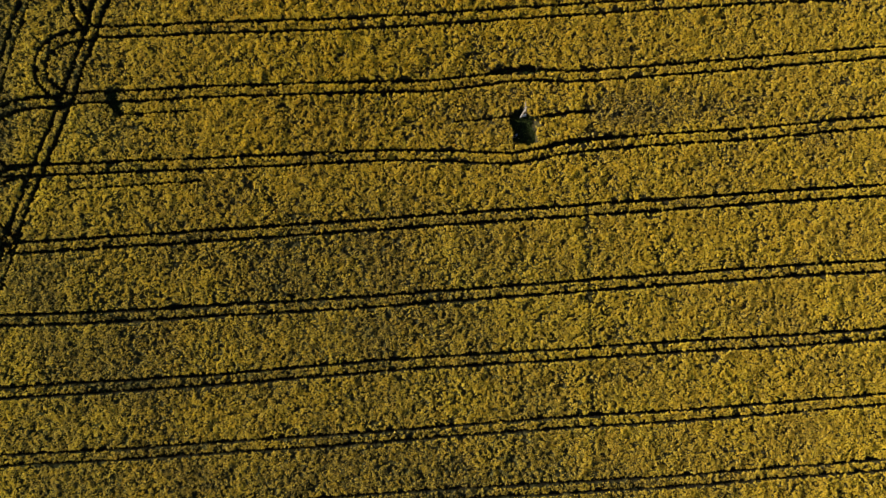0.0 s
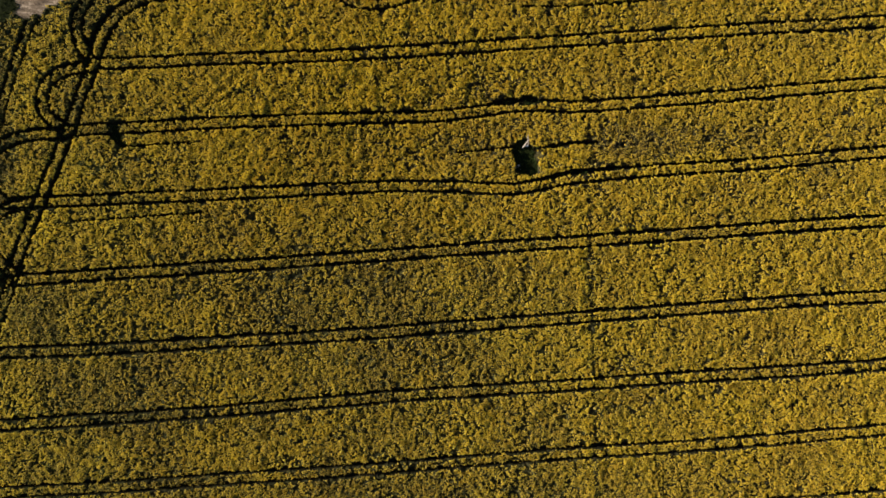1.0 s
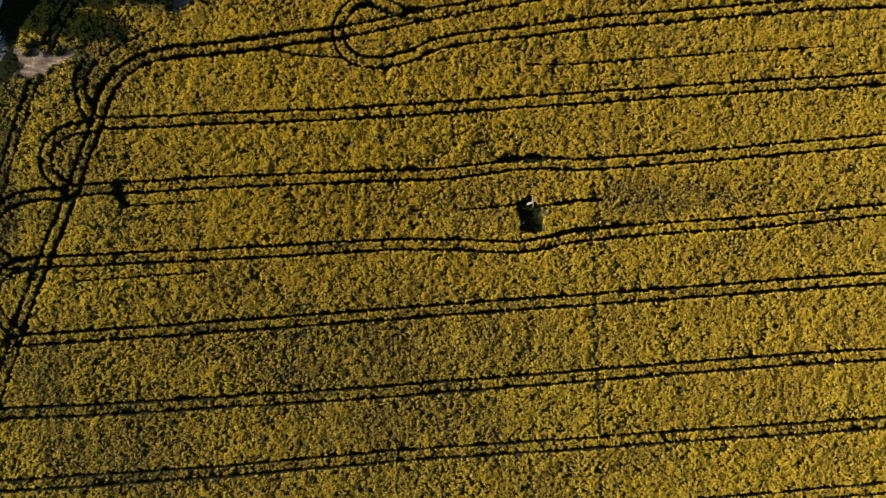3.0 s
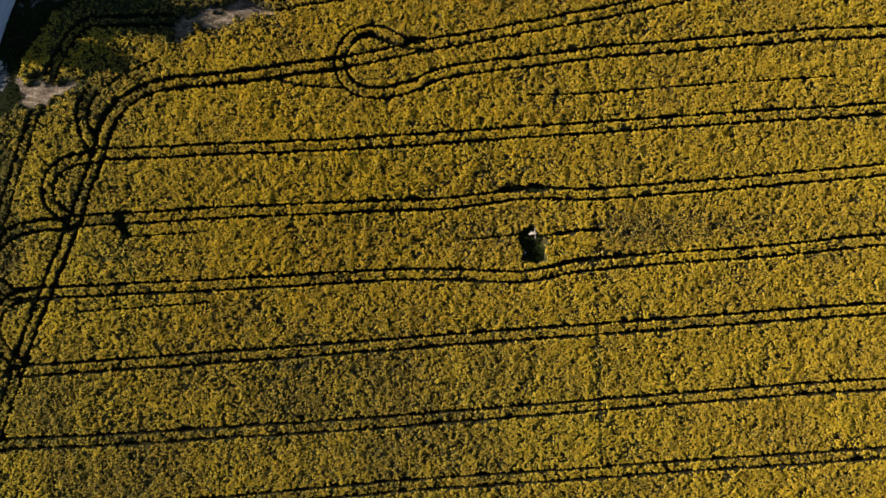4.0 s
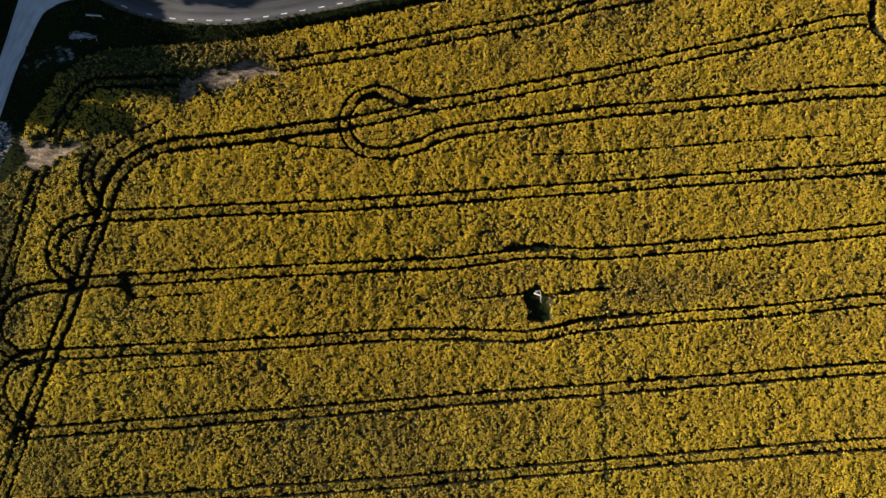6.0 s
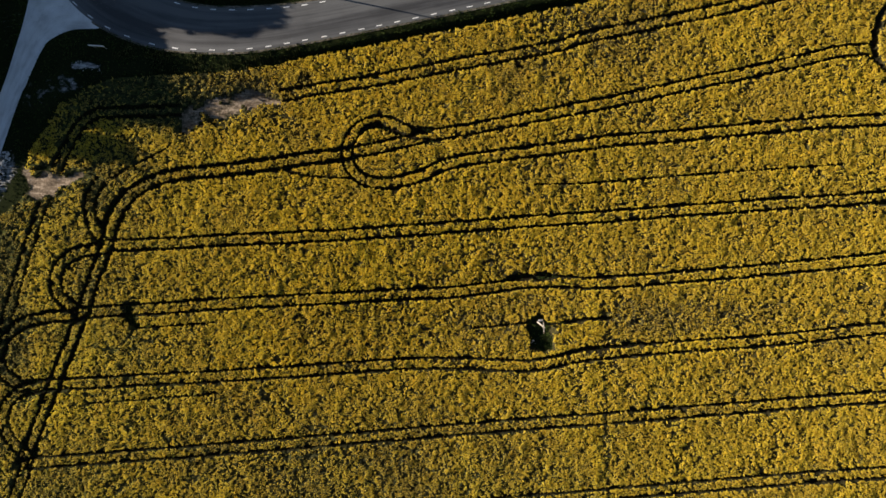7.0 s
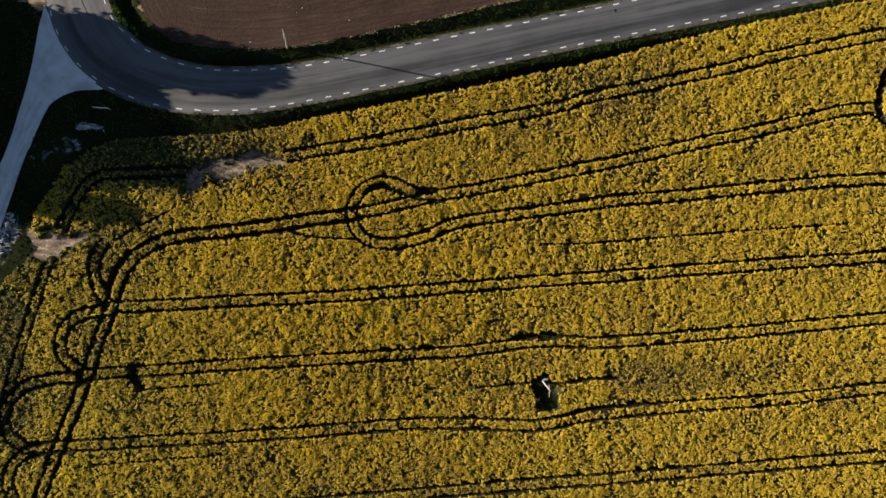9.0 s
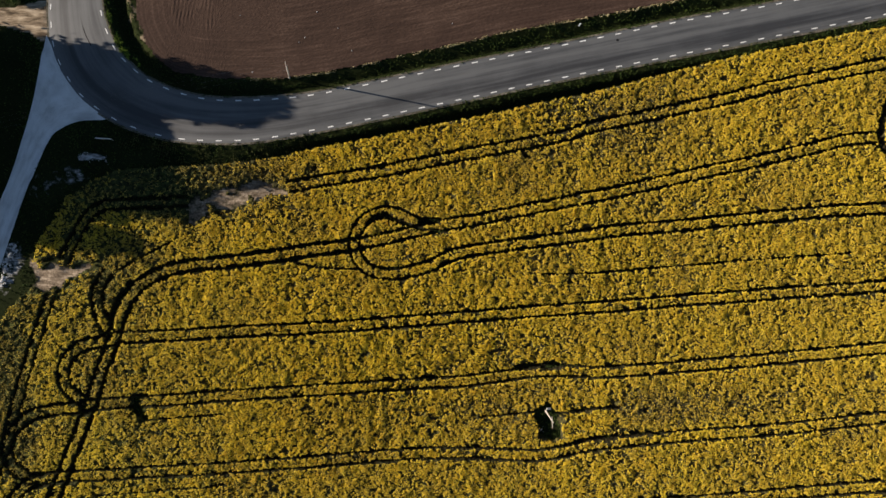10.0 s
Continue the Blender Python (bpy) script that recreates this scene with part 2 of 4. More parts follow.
TRAM_E = [(-65.7, -0.8), (-58.3, -0.4), (-50.3, -0.0), (-41.2, 0.6), (-25.7, 1.4), (-10.8, 2.1), (-0.7, 2.5), (4.3, 3.0), (9.4, 3.6), (14.4, 4.3), (19.3, 4.4), (24.3, 4.2), (29.2, 4.4), (39.0, 5.1), (48.9, 5.9), (58.8, 6.8), (68.7, 7.7), (75.4, 8.3), (93.5, 9.7)]
TRAM_F = [(-75.2, -13.6), (-65.3, -13.2), (-50.4, -12.4), (-41.3, -12.0), (-25.7, -11.1), (-10.8, -10.2), (-0.8, -10.0), (9.2, -10.3), (14.2, -10.4), (17.2, -10.0), (21.1, -9.2), (24.1, -8.5), (29.1, -8.0), (38.9, -7.1), (48.8, -6.4), (58.7, -5.7), (68.6, -4.6), (75.4, -3.9), (93.4, -2.3)]
TRAM_G = [(-73.2, -27.1), (-55.9, -25.9), (-36.0, -24.4), (-16.1, -22.9), (3.8, -21.3), (23.7, -19.8), (43.5, -18.3), (63.4, -16.7), (80.1, -15.6), (98.2, -14.1)]
TRAM_H = [(-77.1, -40.0), (-55.7, -39.0), (-35.9, -37.7), (-16.0, -36.4), (3.9, -34.8), (23.8, -33.1), (43.6, -31.5), (63.5, -29.9), (80.2, -28.8), (98.3, -27.4)]
TRAM_I = [(-81.5, -53.2), (-75.5, -52.6), (-55.6, -51.3), (-35.8, -49.8), (-15.9, -47.9), (4.0, -46.3), (23.9, -44.9), (43.7, -43.4), (63.6, -42.1), (80.3, -40.8), (98.4, -39.3)]
TRAM_J = [(-81.4, -64.9), (-75.4, -64.5), (-55.5, -63.3), (-35.7, -61.8), (-15.8, -60.3), (4.1, -58.6), (24.0, -56.9), (43.8, -55.5), (63.7, -53.8), (80.4, -52.2), (98.5, -50.5)]
TRAM_K = [(-81.3, -76.4), (-55.4, -74.3), (-5.7, -70.5), (14.1, -69.1), (24.1, -68.4), (43.9, -67.0), (63.8, -65.2), (80.5, -63.8), (98.6, -62.1)]
HEADLAND_WEST = [(-69.0, -12.9), (-70.8, -17.4), (-72.5, -21.6), (-75.3, -27.8)]
HEADLAND_SOUTH = [(-71.6, -19.7), (-73.8, -26.2), (-75.7, -32.1), (-77.5, -37.1), (-79.7, -43.0)]
EDGE_WEST = [(-47.1, 34.9), (-54.0, 34.6), (-58.5, 34.5), (-62.0, 34.1), (-64.3, 32.5), (-65.8, 30.2), (-67.2, 27.7), (-68.8, 24.7), (-70.3, 20.8), (-71.2, 18.3), (-72.5, 14.4), (-74.3, 8.9), (-76.1, 3.0), (-77.9, -3.0), (-79.5, -8.4), (-81.6, -13.8)]
TURN_ONE = [(-61.1, 22.4), (-61.8, 21.5), (-62.6, 20.2), (-63.0, 18.5), (-62.9, 16.7), (-62.4, 15.0), (-61.4, 13.3), (-60.3, 11.5)]
TURN_TWO = [(-60.1, 10.6), (-64.9, 9.8), (-67.4, 8.3), (-68.6, 6.1), (-68.9, 3.9), (-68.0, 1.9), (-65.7, -0.1)]
TURN_THREE = [(-65.2, -1.3), (-70.2, -1.5), (-74.1, -2.4), (-76.6, -3.9), (-78.3, -6.2), (-79.1, -8.9), (-78.0, -11.4), (-75.2, -13.5)]
TURN_FOUR = [(-70.3, -13.6), (-73.3, -14.0), (-75.9, -15.0), (-77.7, -17.3), (-78.1, -19.7), (-77.1, -22.5), (-74.8, -25.2), (-73.3, -26.2)]
SINGLE_A = [(-49.6, 27.8), (-53.1, 26.1), (-56.1, 24.5), (-59.3, 22.9)]
SINGLE_B = [(-54.8, -3.5), (-50.4, -3.2), (-45.9, -2.9), (-40.5, -2.5)]
SINGLE_C = [(-63.3, -16.7), (-55.4, -16.1), (-50.4, -15.7), (-40.5, -15.0)]
SINGLE_D = [(4.3, -3.8), (9.3, -3.4), (14.3, -2.9)]
SINGLE_E = [(17.8, -3.1), (21.3, -2.7), (24.7, -2.2), (29.1, -2.1)]
SINGLE_F = [(-28.8, 24.1), (-24.9, 23.2), (-21.4, 22.8), (-16.4, 22.8)]
SINGLE_G = [(15.3, 21.5), (25.2, 21.8), (34.1, 22.5), (44.0, 23.2), (51.0, 23.8), (60.0, 24.3), (69.0, 24.9)]
SEAM = [(26.6, -6.3), (27.4, -15.3), (27.7, -25.3), (28.1, -35.2), (28.4, -46.2), (28.7, -56.1), (29.2, -65.0), (29.7, -72.0)]
SINGLE_H = [(-15.7, 30.5), (-15.0, 31.3), (-13.7, 31.9), (-12.3, 32.3), (-11.5, 31.6), (-10.8, 31.2)]
SINGLE_I = [(-10.2, 30.7), (-9.3, 30.6), (-7.9, 30.4)]
SINGLE_J = [(-15.0, 24.2), (-11.6, 24.2), (-8.3, 24.6), (-5.5, 25.0), (-3.0, 25.5)]
RUT_WIDE = [(18.0, -8.9), (21.1, -8.2), (24.1, -7.5), (29.1, -7.0), (36.0, -6.3)]
RUT_BEND = [(-57.0, 20.4), (-59.0, 17.9), (-60.0, 15.2), (-60.7, 12.8), (-61.1, 11.0)]
SINGLE_K = [(-6.1, 31.1), (-4.9, 30.8), (-3.5, 30.9)]
SEAM_WEST = [(7.0, 14.0), (7.1, 12.1), (7.3, 9.6), (7.4, 6.5)]
BUMP = [(10.9, 4.9), (14.4, 5.3), (18.3, 5.4)]
PIT = [(13.9, -2.4), (14.7, -1.8), (16.2, -1.3), (17.2, -1.7), (17.8, -3.1), (18.2, -4.7), (19.2, -7.1), (19.0, -8.0), (17.0, -7.9), (14.3, -7.6), (14.0, -5.1)]
GAP_WEST = [(-57.2, 0.3), (-55.4, 0.4), (-55.4, -1.0), (-54.1, -3.7), (-55.7, -3.7), (-56.4, -2.6), (-58.0, -3.2), (-57.4, -1.4)]
ROAD_SOUTH = [(109.8, 73.4), (76.5, 66.6), (59.7, 63.4), (39.7, 59.7), (19.7, 55.9), (0.7, 52.0), (-15.4, 48.7), (-25.4, 46.8), (-35.4, 45.3), (-44.4, 45.2), (-51.9, 46.1), (-59.8, 48.9), (-66.0, 53.3), (-69.5, 58.2), (-71.2, 62.7), (-71.6, 66.7), (-71.6, 70.7), (-71.3, 76.7), (-70.5, 85.7), (-69.0, 100.7)]
ROAD_NORTH = [(108.6, 79.6), (75.4, 73.4), (58.7, 69.7), (38.6, 66.2), (18.6, 62.3), (-0.4, 58.7), (-16.5, 55.5), (-26.3, 53.8), (-35.7, 53.1), (-43.1, 53.3), (-48.8, 54.6), (-53.9, 56.8), (-56.9, 59.2), (-59.2, 61.6), (-60.6, 64.4), (-61.5, 67.0), (-62.2, 70.6), (-62.3, 76.6), (-61.5, 85.6), (-60.0, 100.6)]
LANE_WEST = [(-72.0, 64.5), (-72.4, 62.7), (-72.9, 61.0), (-73.5, 57.7), (-74.3, 53.7), (-75.3, 49.8), (-76.4, 46.3), (-77.8, 41.8), (-79.3, 37.8), (-80.8, 34.3), (-86.6, 18.9), (-92.7, 1.9)]
LANE_EAST = [(-70.3, 60.9), (-67.5, 55.7), (-63.2, 51.8), (-61.6, 49.6), (-66.5, 49.2), (-70.3, 47.5), (-71.8, 45.7), (-73.2, 42.9), (-74.6, 39.6), (-76.2, 36.0), (-82.6, 17.8), (-89.5, 0.4)]
CROP_EDGE = [(109.1, 71.1), (76.1, 64.4), (69.3, 63.3), (59.4, 61.2), (49.4, 59.4), (39.4, 57.0), (29.5, 54.6), (24.5, 53.4), (14.6, 51.5), (4.6, 49.3), (-0.4, 48.5), (-10.3, 46.4), (-18.3, 44.9), (-24.3, 44.0), (-30.2, 42.5), (-35.2, 41.9), (-40.2, 41.4), (-45.2, 41.1), (-53.1, 40.8), (-60.1, 40.4), (-64.6, 38.1), (-68.1, 35.5), (-70.4, 31.7), (-73.1, 27.7), (-73.9, 24.3), (-74.2, 20.3), (-77.0, 18.0), (-79.4, 14.9), (-81.2, 10.9), (-86.2, -1.0), (-92.3, -15.9)]
PLOUGH_EDGE = [(-58.2, 100.6), (-57.9, 85.6), (-57.9, 76.6), (-56.4, 70.6), (-55.9, 66.6), (-54.6, 63.0), (-52.7, 60.0), (-49.3, 57.8), (-43.8, 56.7), (-37.3, 56.4), (-30.3, 56.5), (-20.3, 57.8), (-10.3, 60.0), (-0.3, 62.1), (9.7, 64.4), (19.8, 66.1), (29.8, 67.8), (39.8, 69.7), (59.8, 73.9), (76.6, 77.6), (109.9, 84.4)]
BARE_ONE = [(-75.5, 23.3), (-74.7, 24.6), (-72.5, 24.2), (-70.5, 23.7), (-67.5, 24.1), (-64.8, 23.7), (-65.2, 22.7), (-67.0, 21.7), (-67.8, 20.2), (-70.1, 19.2), (-74.6, 19.6)]
BARE_TWO = [(-48.0, 31.1), (-48.6, 34.1), (-45.9, 36.5), (-43.4, 37.2), (-40.4, 38.0), (-36.4, 38.6), (-32.4, 37.9), (-29.4, 37.2), (-28.9, 36.4), (-30.5, 35.5), (-34.5, 35.4), (-36.5, 34.5), (-39.5, 33.0), (-42.5, 31.5), (-45.5, 30.3)]
BARE_LIT_TIP = [(-38.6, 37.5), (-35.9, 38.3), (-32.4, 37.8), (-29.4, 37.2), (-29.1, 36.4), (-31.0, 35.7), (-35.0, 35.6), (-38.5, 36.0)]
BARE_THREE = [(-67.0, 43.3), (-64.4, 43.8), (-60.9, 42.9), (-60.6, 42.1), (-63.4, 41.5), (-65.4, 42.0)]
BARE_FOUR = [(-75.4, 36.8), (-74.4, 40.3), (-70.4, 40.7), (-65.4, 41.5), (-62.9, 39.7), (-65.4, 37.2), (-70.4, 36.2), (-72.4, 34.7)]
BARE_FIVE = [(-82.1, 17.3), (-81.5, 26.8), (-78.5, 28.3), (-76.5, 27.8), (-76.0, 23.8), (-77.5, 20.8), (-79.1, 17.8)]
BARE_SIX = [(-58.3, 78.0), (-58.4, 70.0), (-57.6, 66.5), (-56.4, 63.5), (-55.0, 61.8), (-54.0, 62.4), (-54.8, 65.5), (-55.3, 69.0), (-56.5, 78.0)]
SAND = [(-86.2, 70.0), (-78.2, 69.4), (-72.4, 70.7), (-71.0, 70.7), (-71.0, 66.7), (-71.2, 63.5), (-72.6, 63.1), (-74.7, 64.7), (-80.2, 66.3), (-86.2, 66.8)]
# places of painted dashes along the two road edges, with the count of dashes from the first
DASH_SOUTH = [(-5, 35.6, 59.6), (0, 19.7, 56.4), (6, 0.8, 52.5), (11, -15.3, 49.3), (20, -44.9, 46.0), (21, -48.2, 46.4), (22, -52.2, 47.1), (23, -56.6, 48.5), (24, -59.9, 50.0), (25, -62.9, 52.0), (26, -65.6, 54.1), (27, -67.9, 56.8), (28, -69.5, 59.8), (29, -70.3, 63.0), (30, -70.7, 66.3), (31, -70.7, 69.5)]
DASH_NORTH = [(-6, 38.7, 65.9), (0, 19.7, 62.1), (5, 3.7, 59.0), (10, -12.3, 55.8), (14, -25.3, 53.5), (16, -31.6, 52.6), (18, -38.1, 52.4), (20, -44.7, 53.0), (22, -51.0, 54.6), (23, -53.9, 55.9), (24, -56.5, 57.8), (25, -58.7, 59.7), (26, -60.3, 62.0), (27, -61.8, 64.9), (28, -62.7, 68.2)]

# ---- helpers of this scene ----
def part(name, bm, material, parent=None, label=""):
    me = bpy.data.meshes.new(name)
    bm.to_mesh(me)
    bm.free()
    me.materials.append(material)
    ob = new(name, me)
    ob.parent = parent
    if label:
        ob["label"] = label
    return ob


def sheet(name, verts, faces, material, parent=None, smooth=False):
    """A mesh object from numpy arrays: verts n x 3, faces m x 3 or m x 4."""
    me = bpy.data.meshes.new(name)
    verts, faces = np.asarray(verts, np.float32), np.asarray(faces, np.int32)
    k = faces.shape[1]
    me.vertices.add(len(verts))
    me.vertices.foreach_set("co", verts.ravel())
    me.loops.add(faces.size)
    me.loops.foreach_set("vertex_index", faces.ravel())
    me.polygons.add(len(faces))
    me.polygons.foreach_set("loop_start", np.arange(0, faces.size, k, dtype=np.int32))
    me.polygons.foreach_set("use_smooth", np.full(len(faces), smooth))
    me.update(calc_edges=True)
    me.materials.append(material)
    ob = new(name, me)
    ob.parent = parent
    return ob


def scalar(ob, name, values):
    ob.data.attributes.new(name, "FLOAT", "POINT").data.foreach_set("value", np.asarray(values, np.float32))


RNG = np.random.default_rng(7)


def waves(x, y, size, seed=0):
    """Smooth value noise, 0 to 1, with bumps about `size` metres across."""
    table = np.random.default_rng(100 + seed).random((256, 256))
    u, v = np.asarray(x) / size + 517.3, np.asarray(y) / size + 911.7
    i, j = np.floor(u).astype(int), np.floor(v).astype(int)
    a, b = u - i, v - j
    a, b = a * a * (3 - 2 * a), b * b * (3 - 2 * b)
    t = lambda p, q: table[p % 256, q % 256]
    return (t(i, j) * (1 - a) + t(i + 1, j) * a) * (1 - b) + (t(i, j + 1) * (1 - a) + t(i + 1, j + 1) * a) * b


def curve_through(points, step):
    """A smooth line through the points, as places `step` metres apart."""
    p = np.array(points, float)
    p = np.vstack([2 * p[0] - p[1], p, 2 * p[-1] - p[-2]])
    out = []
    for a, b, c, d in zip(p[:-3], p[1:-2], p[2:-1], p[3:]):
        t = np.linspace(0, 1, max(4, int(np.linalg.norm(c - b) / step * 2)), endpoint=False)[:, None]
        out.append(0.5 * (2 * b + (c - a) * t + (2 * a - 5 * b + 4 * c - d) * t**2 + (3 * b - a - 3 * c + d) * t**3))
    out = np.vstack(out + [p[-2:-1]])
    run = np.r_[0, np.cumsum(np.linalg.norm(np.diff(out, axis=0), axis=1))]
    at = np.arange(0, run[-1], step)
    return np.c_[np.interp(at, run, out[:, 0]), np.interp(at, run, out[:, 1])]


def beside(line, off):
    """The line moved sideways, to its left where off is above zero."""
    d = np.gradient(line, axis=0)
    d /= np.linalg.norm(d, axis=1)[:, None] + 1e-9
    return line + off * np.c_[-d[:, 1], d[:, 0]]


def inside(poly, x, y):
    """Whether places lie in a polygon."""
    hit = np.zeros(np.shape(x), bool)
    for (ax, ay), (bx, by) in zip(poly, list(poly[1:]) + [poly[0]]):
        if ay != by:
            hit ^= ((ay > y) != (by > y)) & (x < (bx - ax) * (y - ay) / (by - ay) + ax)
    return hit


def away(line, x, y):
    """The distance of places from a dense line."""
    out = np.empty(len(x))
    for k in range(0, len(x), 20000):
        out[k : k + 20000] = np.sqrt(((x[k : k + 20000, None] - line[:, 0]) ** 2 + (y[k : k + 20000, None] - line[:, 1]) ** 2).min(1))
    return out


# ---- road and lane lines ----
def matched(points, count):
    """A smooth line with the same number of steps between each two given points."""
    p = np.array(points, float)
    p = np.vstack([2 * p[0] - p[1], p, 2 * p[-1] - p[-2]])
    t = np.linspace(0, 1, count, endpoint=False)[:, None]
    out = [0.5 * (2 * b + (c - a) * t + (2 * a - 5 * b + 4 * c - d) * t**2 + (3 * b - a - 3 * c + d) * t**3) for a, b, c, d in zip(p[:-3], p[1:-2], p[2:-1], p[3:])]
    return np.vstack(out + [p[-2:-1]])


SOUTH, NORTH = matched(ROAD_SOUTH, 14), matched(ROAD_NORTH, 14)
LANE_W, LANE_E = matched(LANE_WEST, 10), matched(LANE_EAST, 10)
ROAD_POLY = [tuple(p) for p in np.vstack([SOUTH[::3], NORTH[::-3]])]
LANE_POLY = [tuple(p) for p in np.vstack([LANE_W[::3], LANE_E[::-3]])]
CROP_POLY = CROP_EDGE + [(-95.0, -80.0), (112.0, -80.0)]
PLOUGH_POLY = PLOUGH_EDGE + [(200.0, 85.0), (200.0, 420.0), (-60.0, 420.0)]
SOUTH_DENSE, NORTH_DENSE = curve_through(ROAD_SOUTH, 0.4), curve_through(ROAD_NORTH, 0.4)
# BARE_TWO weighed down as shaded, its sunlit tip painted with full soil colour
BARE_POLYS = [(BARE_ONE, 1.0, 2.6), (BARE_SIX, 0.45, 1.6), (BARE_TWO, 0.62, 3.0), (BARE_LIT_TIP, 1.0, 1.4)]
CHALK_POLYS = [(BARE_THREE, 0.8, 1.4), (BARE_FOUR, 0.44, 4.0), (BARE_FIVE, 0.5, 2.0)]


def bare_at(x, y, wide=1.0, polys=BARE_POLYS):
    """How bare the soil lies, 0 to 1, fading out across the edge of each patch."""
    out = np.zeros(len(x))
    near = (x > -86) & (x < -24) & (y > 13) & (y < 80)
    px, py = x[near], y[near]
    px, py = px + (waves(px, py, 1.9, 53) - 0.5) * 2.6, py + (waves(px, py, 1.9, 54) - 0.5) * 2.2
    most = np.zeros(len(px))
    for poly, much, soft in polys:
        ring = np.vstack([np.linspace(a, b, 12, endpoint=False) for a, b in zip(np.array(poly), np.roll(poly, -1, 0))])
        deep = away(ring, px, py) * np.where(inside(poly, px, py), 1, -1)
        most = np.maximum(most, much * np.clip(0.55 + deep / (soft * wide), 0, 1))
    out[near] = most
    return out


def hollow(x, y):
    """The shallow dip in the middle of the field."""
    dx, dy = x - 1.6, y + 0.6
    return -1.82 * np.exp(-(((dx * 0.994 + dy * 0.11) / 26.9) ** 2) - ((dy * 0.994 - dx * 0.11) / 14.3) ** 2)


def ground_height(x, y):
    """Flat land with a ditch along either side of the road, sunk a little under road and lane."""
    z = (waves(x, y, 3.0, 3) - 0.5) * 0.08 - 0.02 + hollow(x, y)
    near = (np.abs(x) < 120) & (y > 20) & (y < 110)
    xs, ys, zs = x[near], y[near], z[near]
    ds, dn = away(SOUTH_DENSE, xs, ys), away(NORTH_DENSE, xs, ys)
    road = inside(ROAD_POLY, xs, ys)
    south = (ds < dn) & ~road
    east = np.clip((xs + 40) / 14, 0, 1)
    zs = zs + south * east * np.interp(ds, [0, 0.3, 1.4, 2.0, 2.6, 9.0, 12.0], [0, 0, -0.25, -1.1, -1.5, -1.45, 0])
    low = np.interp(dn, [0, 0.3, 0.7, 1.1, 2.2, 3.4], [0, -0.05, -0.9, -1.1, -0.5, 0.05])
    deep = np.interp(dn, [0, 1.1, 1.8, 3.6, 4.4], [0, 0, -1.3, -1.4, 0])
    mix = np.clip((xs + 60) / 14, 0, 1)
    zs = zs + (~south & ~road) * (low * mix + deep * (1 - mix))
    zs = np.where(road, -0.14, zs)
    zs = np.where(inside(LANE_POLY, xs, ys), -0.10, zs)
    z[near] = zs
    return z


# ---- ground ----
def tensor(xs, ys):
    x, y = np.meshgrid(xs, ys)
    n, m = len(xs), len(ys)
    i = (np.arange(m - 1)[:, None] * n + np.arange(n - 1)).ravel()
    return x.ravel(), y.ravel(), np.c_[i, i + 1, i + n + 1, i + n]


def build_ground():
    xs = np.r_[-3000, -1500, -700, -350, -200, -140, -110, np.arange(-92, 92.1, 0.6), 110, 140, 200, 350, 700, 1500, 3000]
    ys = np.r_[-3000, -1500, -700, -350, -200, -130, -90, np.arange(-78, 18, 2.0), np.arange(18, 40, 0.6), np.arange(40, 76, 0.4), np.arange(76, 110, 2.0), 130, 200, 350, 700, 1500, 3000]
    x, y, faces = tensor(xs, ys)
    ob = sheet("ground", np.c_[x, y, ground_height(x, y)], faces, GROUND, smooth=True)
    bare = bare_at(x, y)
    sand = inside(SAND, x, y) * 1.0
    scalar(ob, "bare", bare)
    scalar(ob, "sand", sand)
    scalar(ob, "chalk", bare_at(x, y, 1.0, CHALK_POLYS))
    tagged(ob, "dark green meadow ground with bare soil patches", "ground", kind="structure")


build_ground()


def strip(name, a, b, across, material, z, crown, thick):
    """A road slab between two lines with the same number of places; its sides go down into the ground."""
    v = np.linspace(0, 1, across + 1)
    width = np.linalg.norm(b - a, axis=1)
    run = np.r_[0, np.cumsum(np.linalg.norm(np.diff((a + b) / 2, axis=0), axis=1))]
    rows = []
    for k in np.r_[-1, np.arange(across + 1), across + 1]:
        s = v[int(np.clip(k, 0, across))]
        h = z + crown * 4 * s * (1 - s) - (thick if k in (-1, across + 1) else 0)
        rows.append(np.c_[a + (b - a) * s, np.full(len(a), h)])
    grid = np.stack(rows, 1)
    n, m = grid.shape[:2]
    i = (np.arange(n - 1)[:, None] * m + np.arange(m - 1)).ravel()
    faces = np.c_[i, i + 1, i + m + 1, i + m]
    ob = sheet(name, grid.reshape(-1, 3), faces, material)
    uv = np.stack([np.repeat(run[:, None], m, 1), np.repeat((np.r_[0, v, 1] * 6.4)[None], n, 0)], -1).reshape(-1, 2)
    layer = ob.data.uv_layers.new(name="UVMap")
    layer.data.foreach_set("uv", uv[faces.ravel()].astype(np.float32).ravel())
    return ob


road = tagged(strip("road", SOUTH, NORTH, 10, ASPHALT, 0.03, 0.06, 0.3), "worn grey asphalt road curving round the field corner", "road", kind="structure")
lane = tagged(strip("lane", LANE_W, LANE_E, 6, LANE, 0.012, 0.02, 0.25), "pale gravel lane joining the asphalt road", "lane", kind="structure")


for some, off in ((SOUTH, 0.34), (NORTH, -0.3)):
    edge = beside(some, off)
    ob = strip("road_shoulder", some, edge, 1, SHOULDER, 0.02, 0.0, 0.15)
    tagged(ob, "narrow pale gravel shoulder along the asphalt", "shoulder", kind="structure")


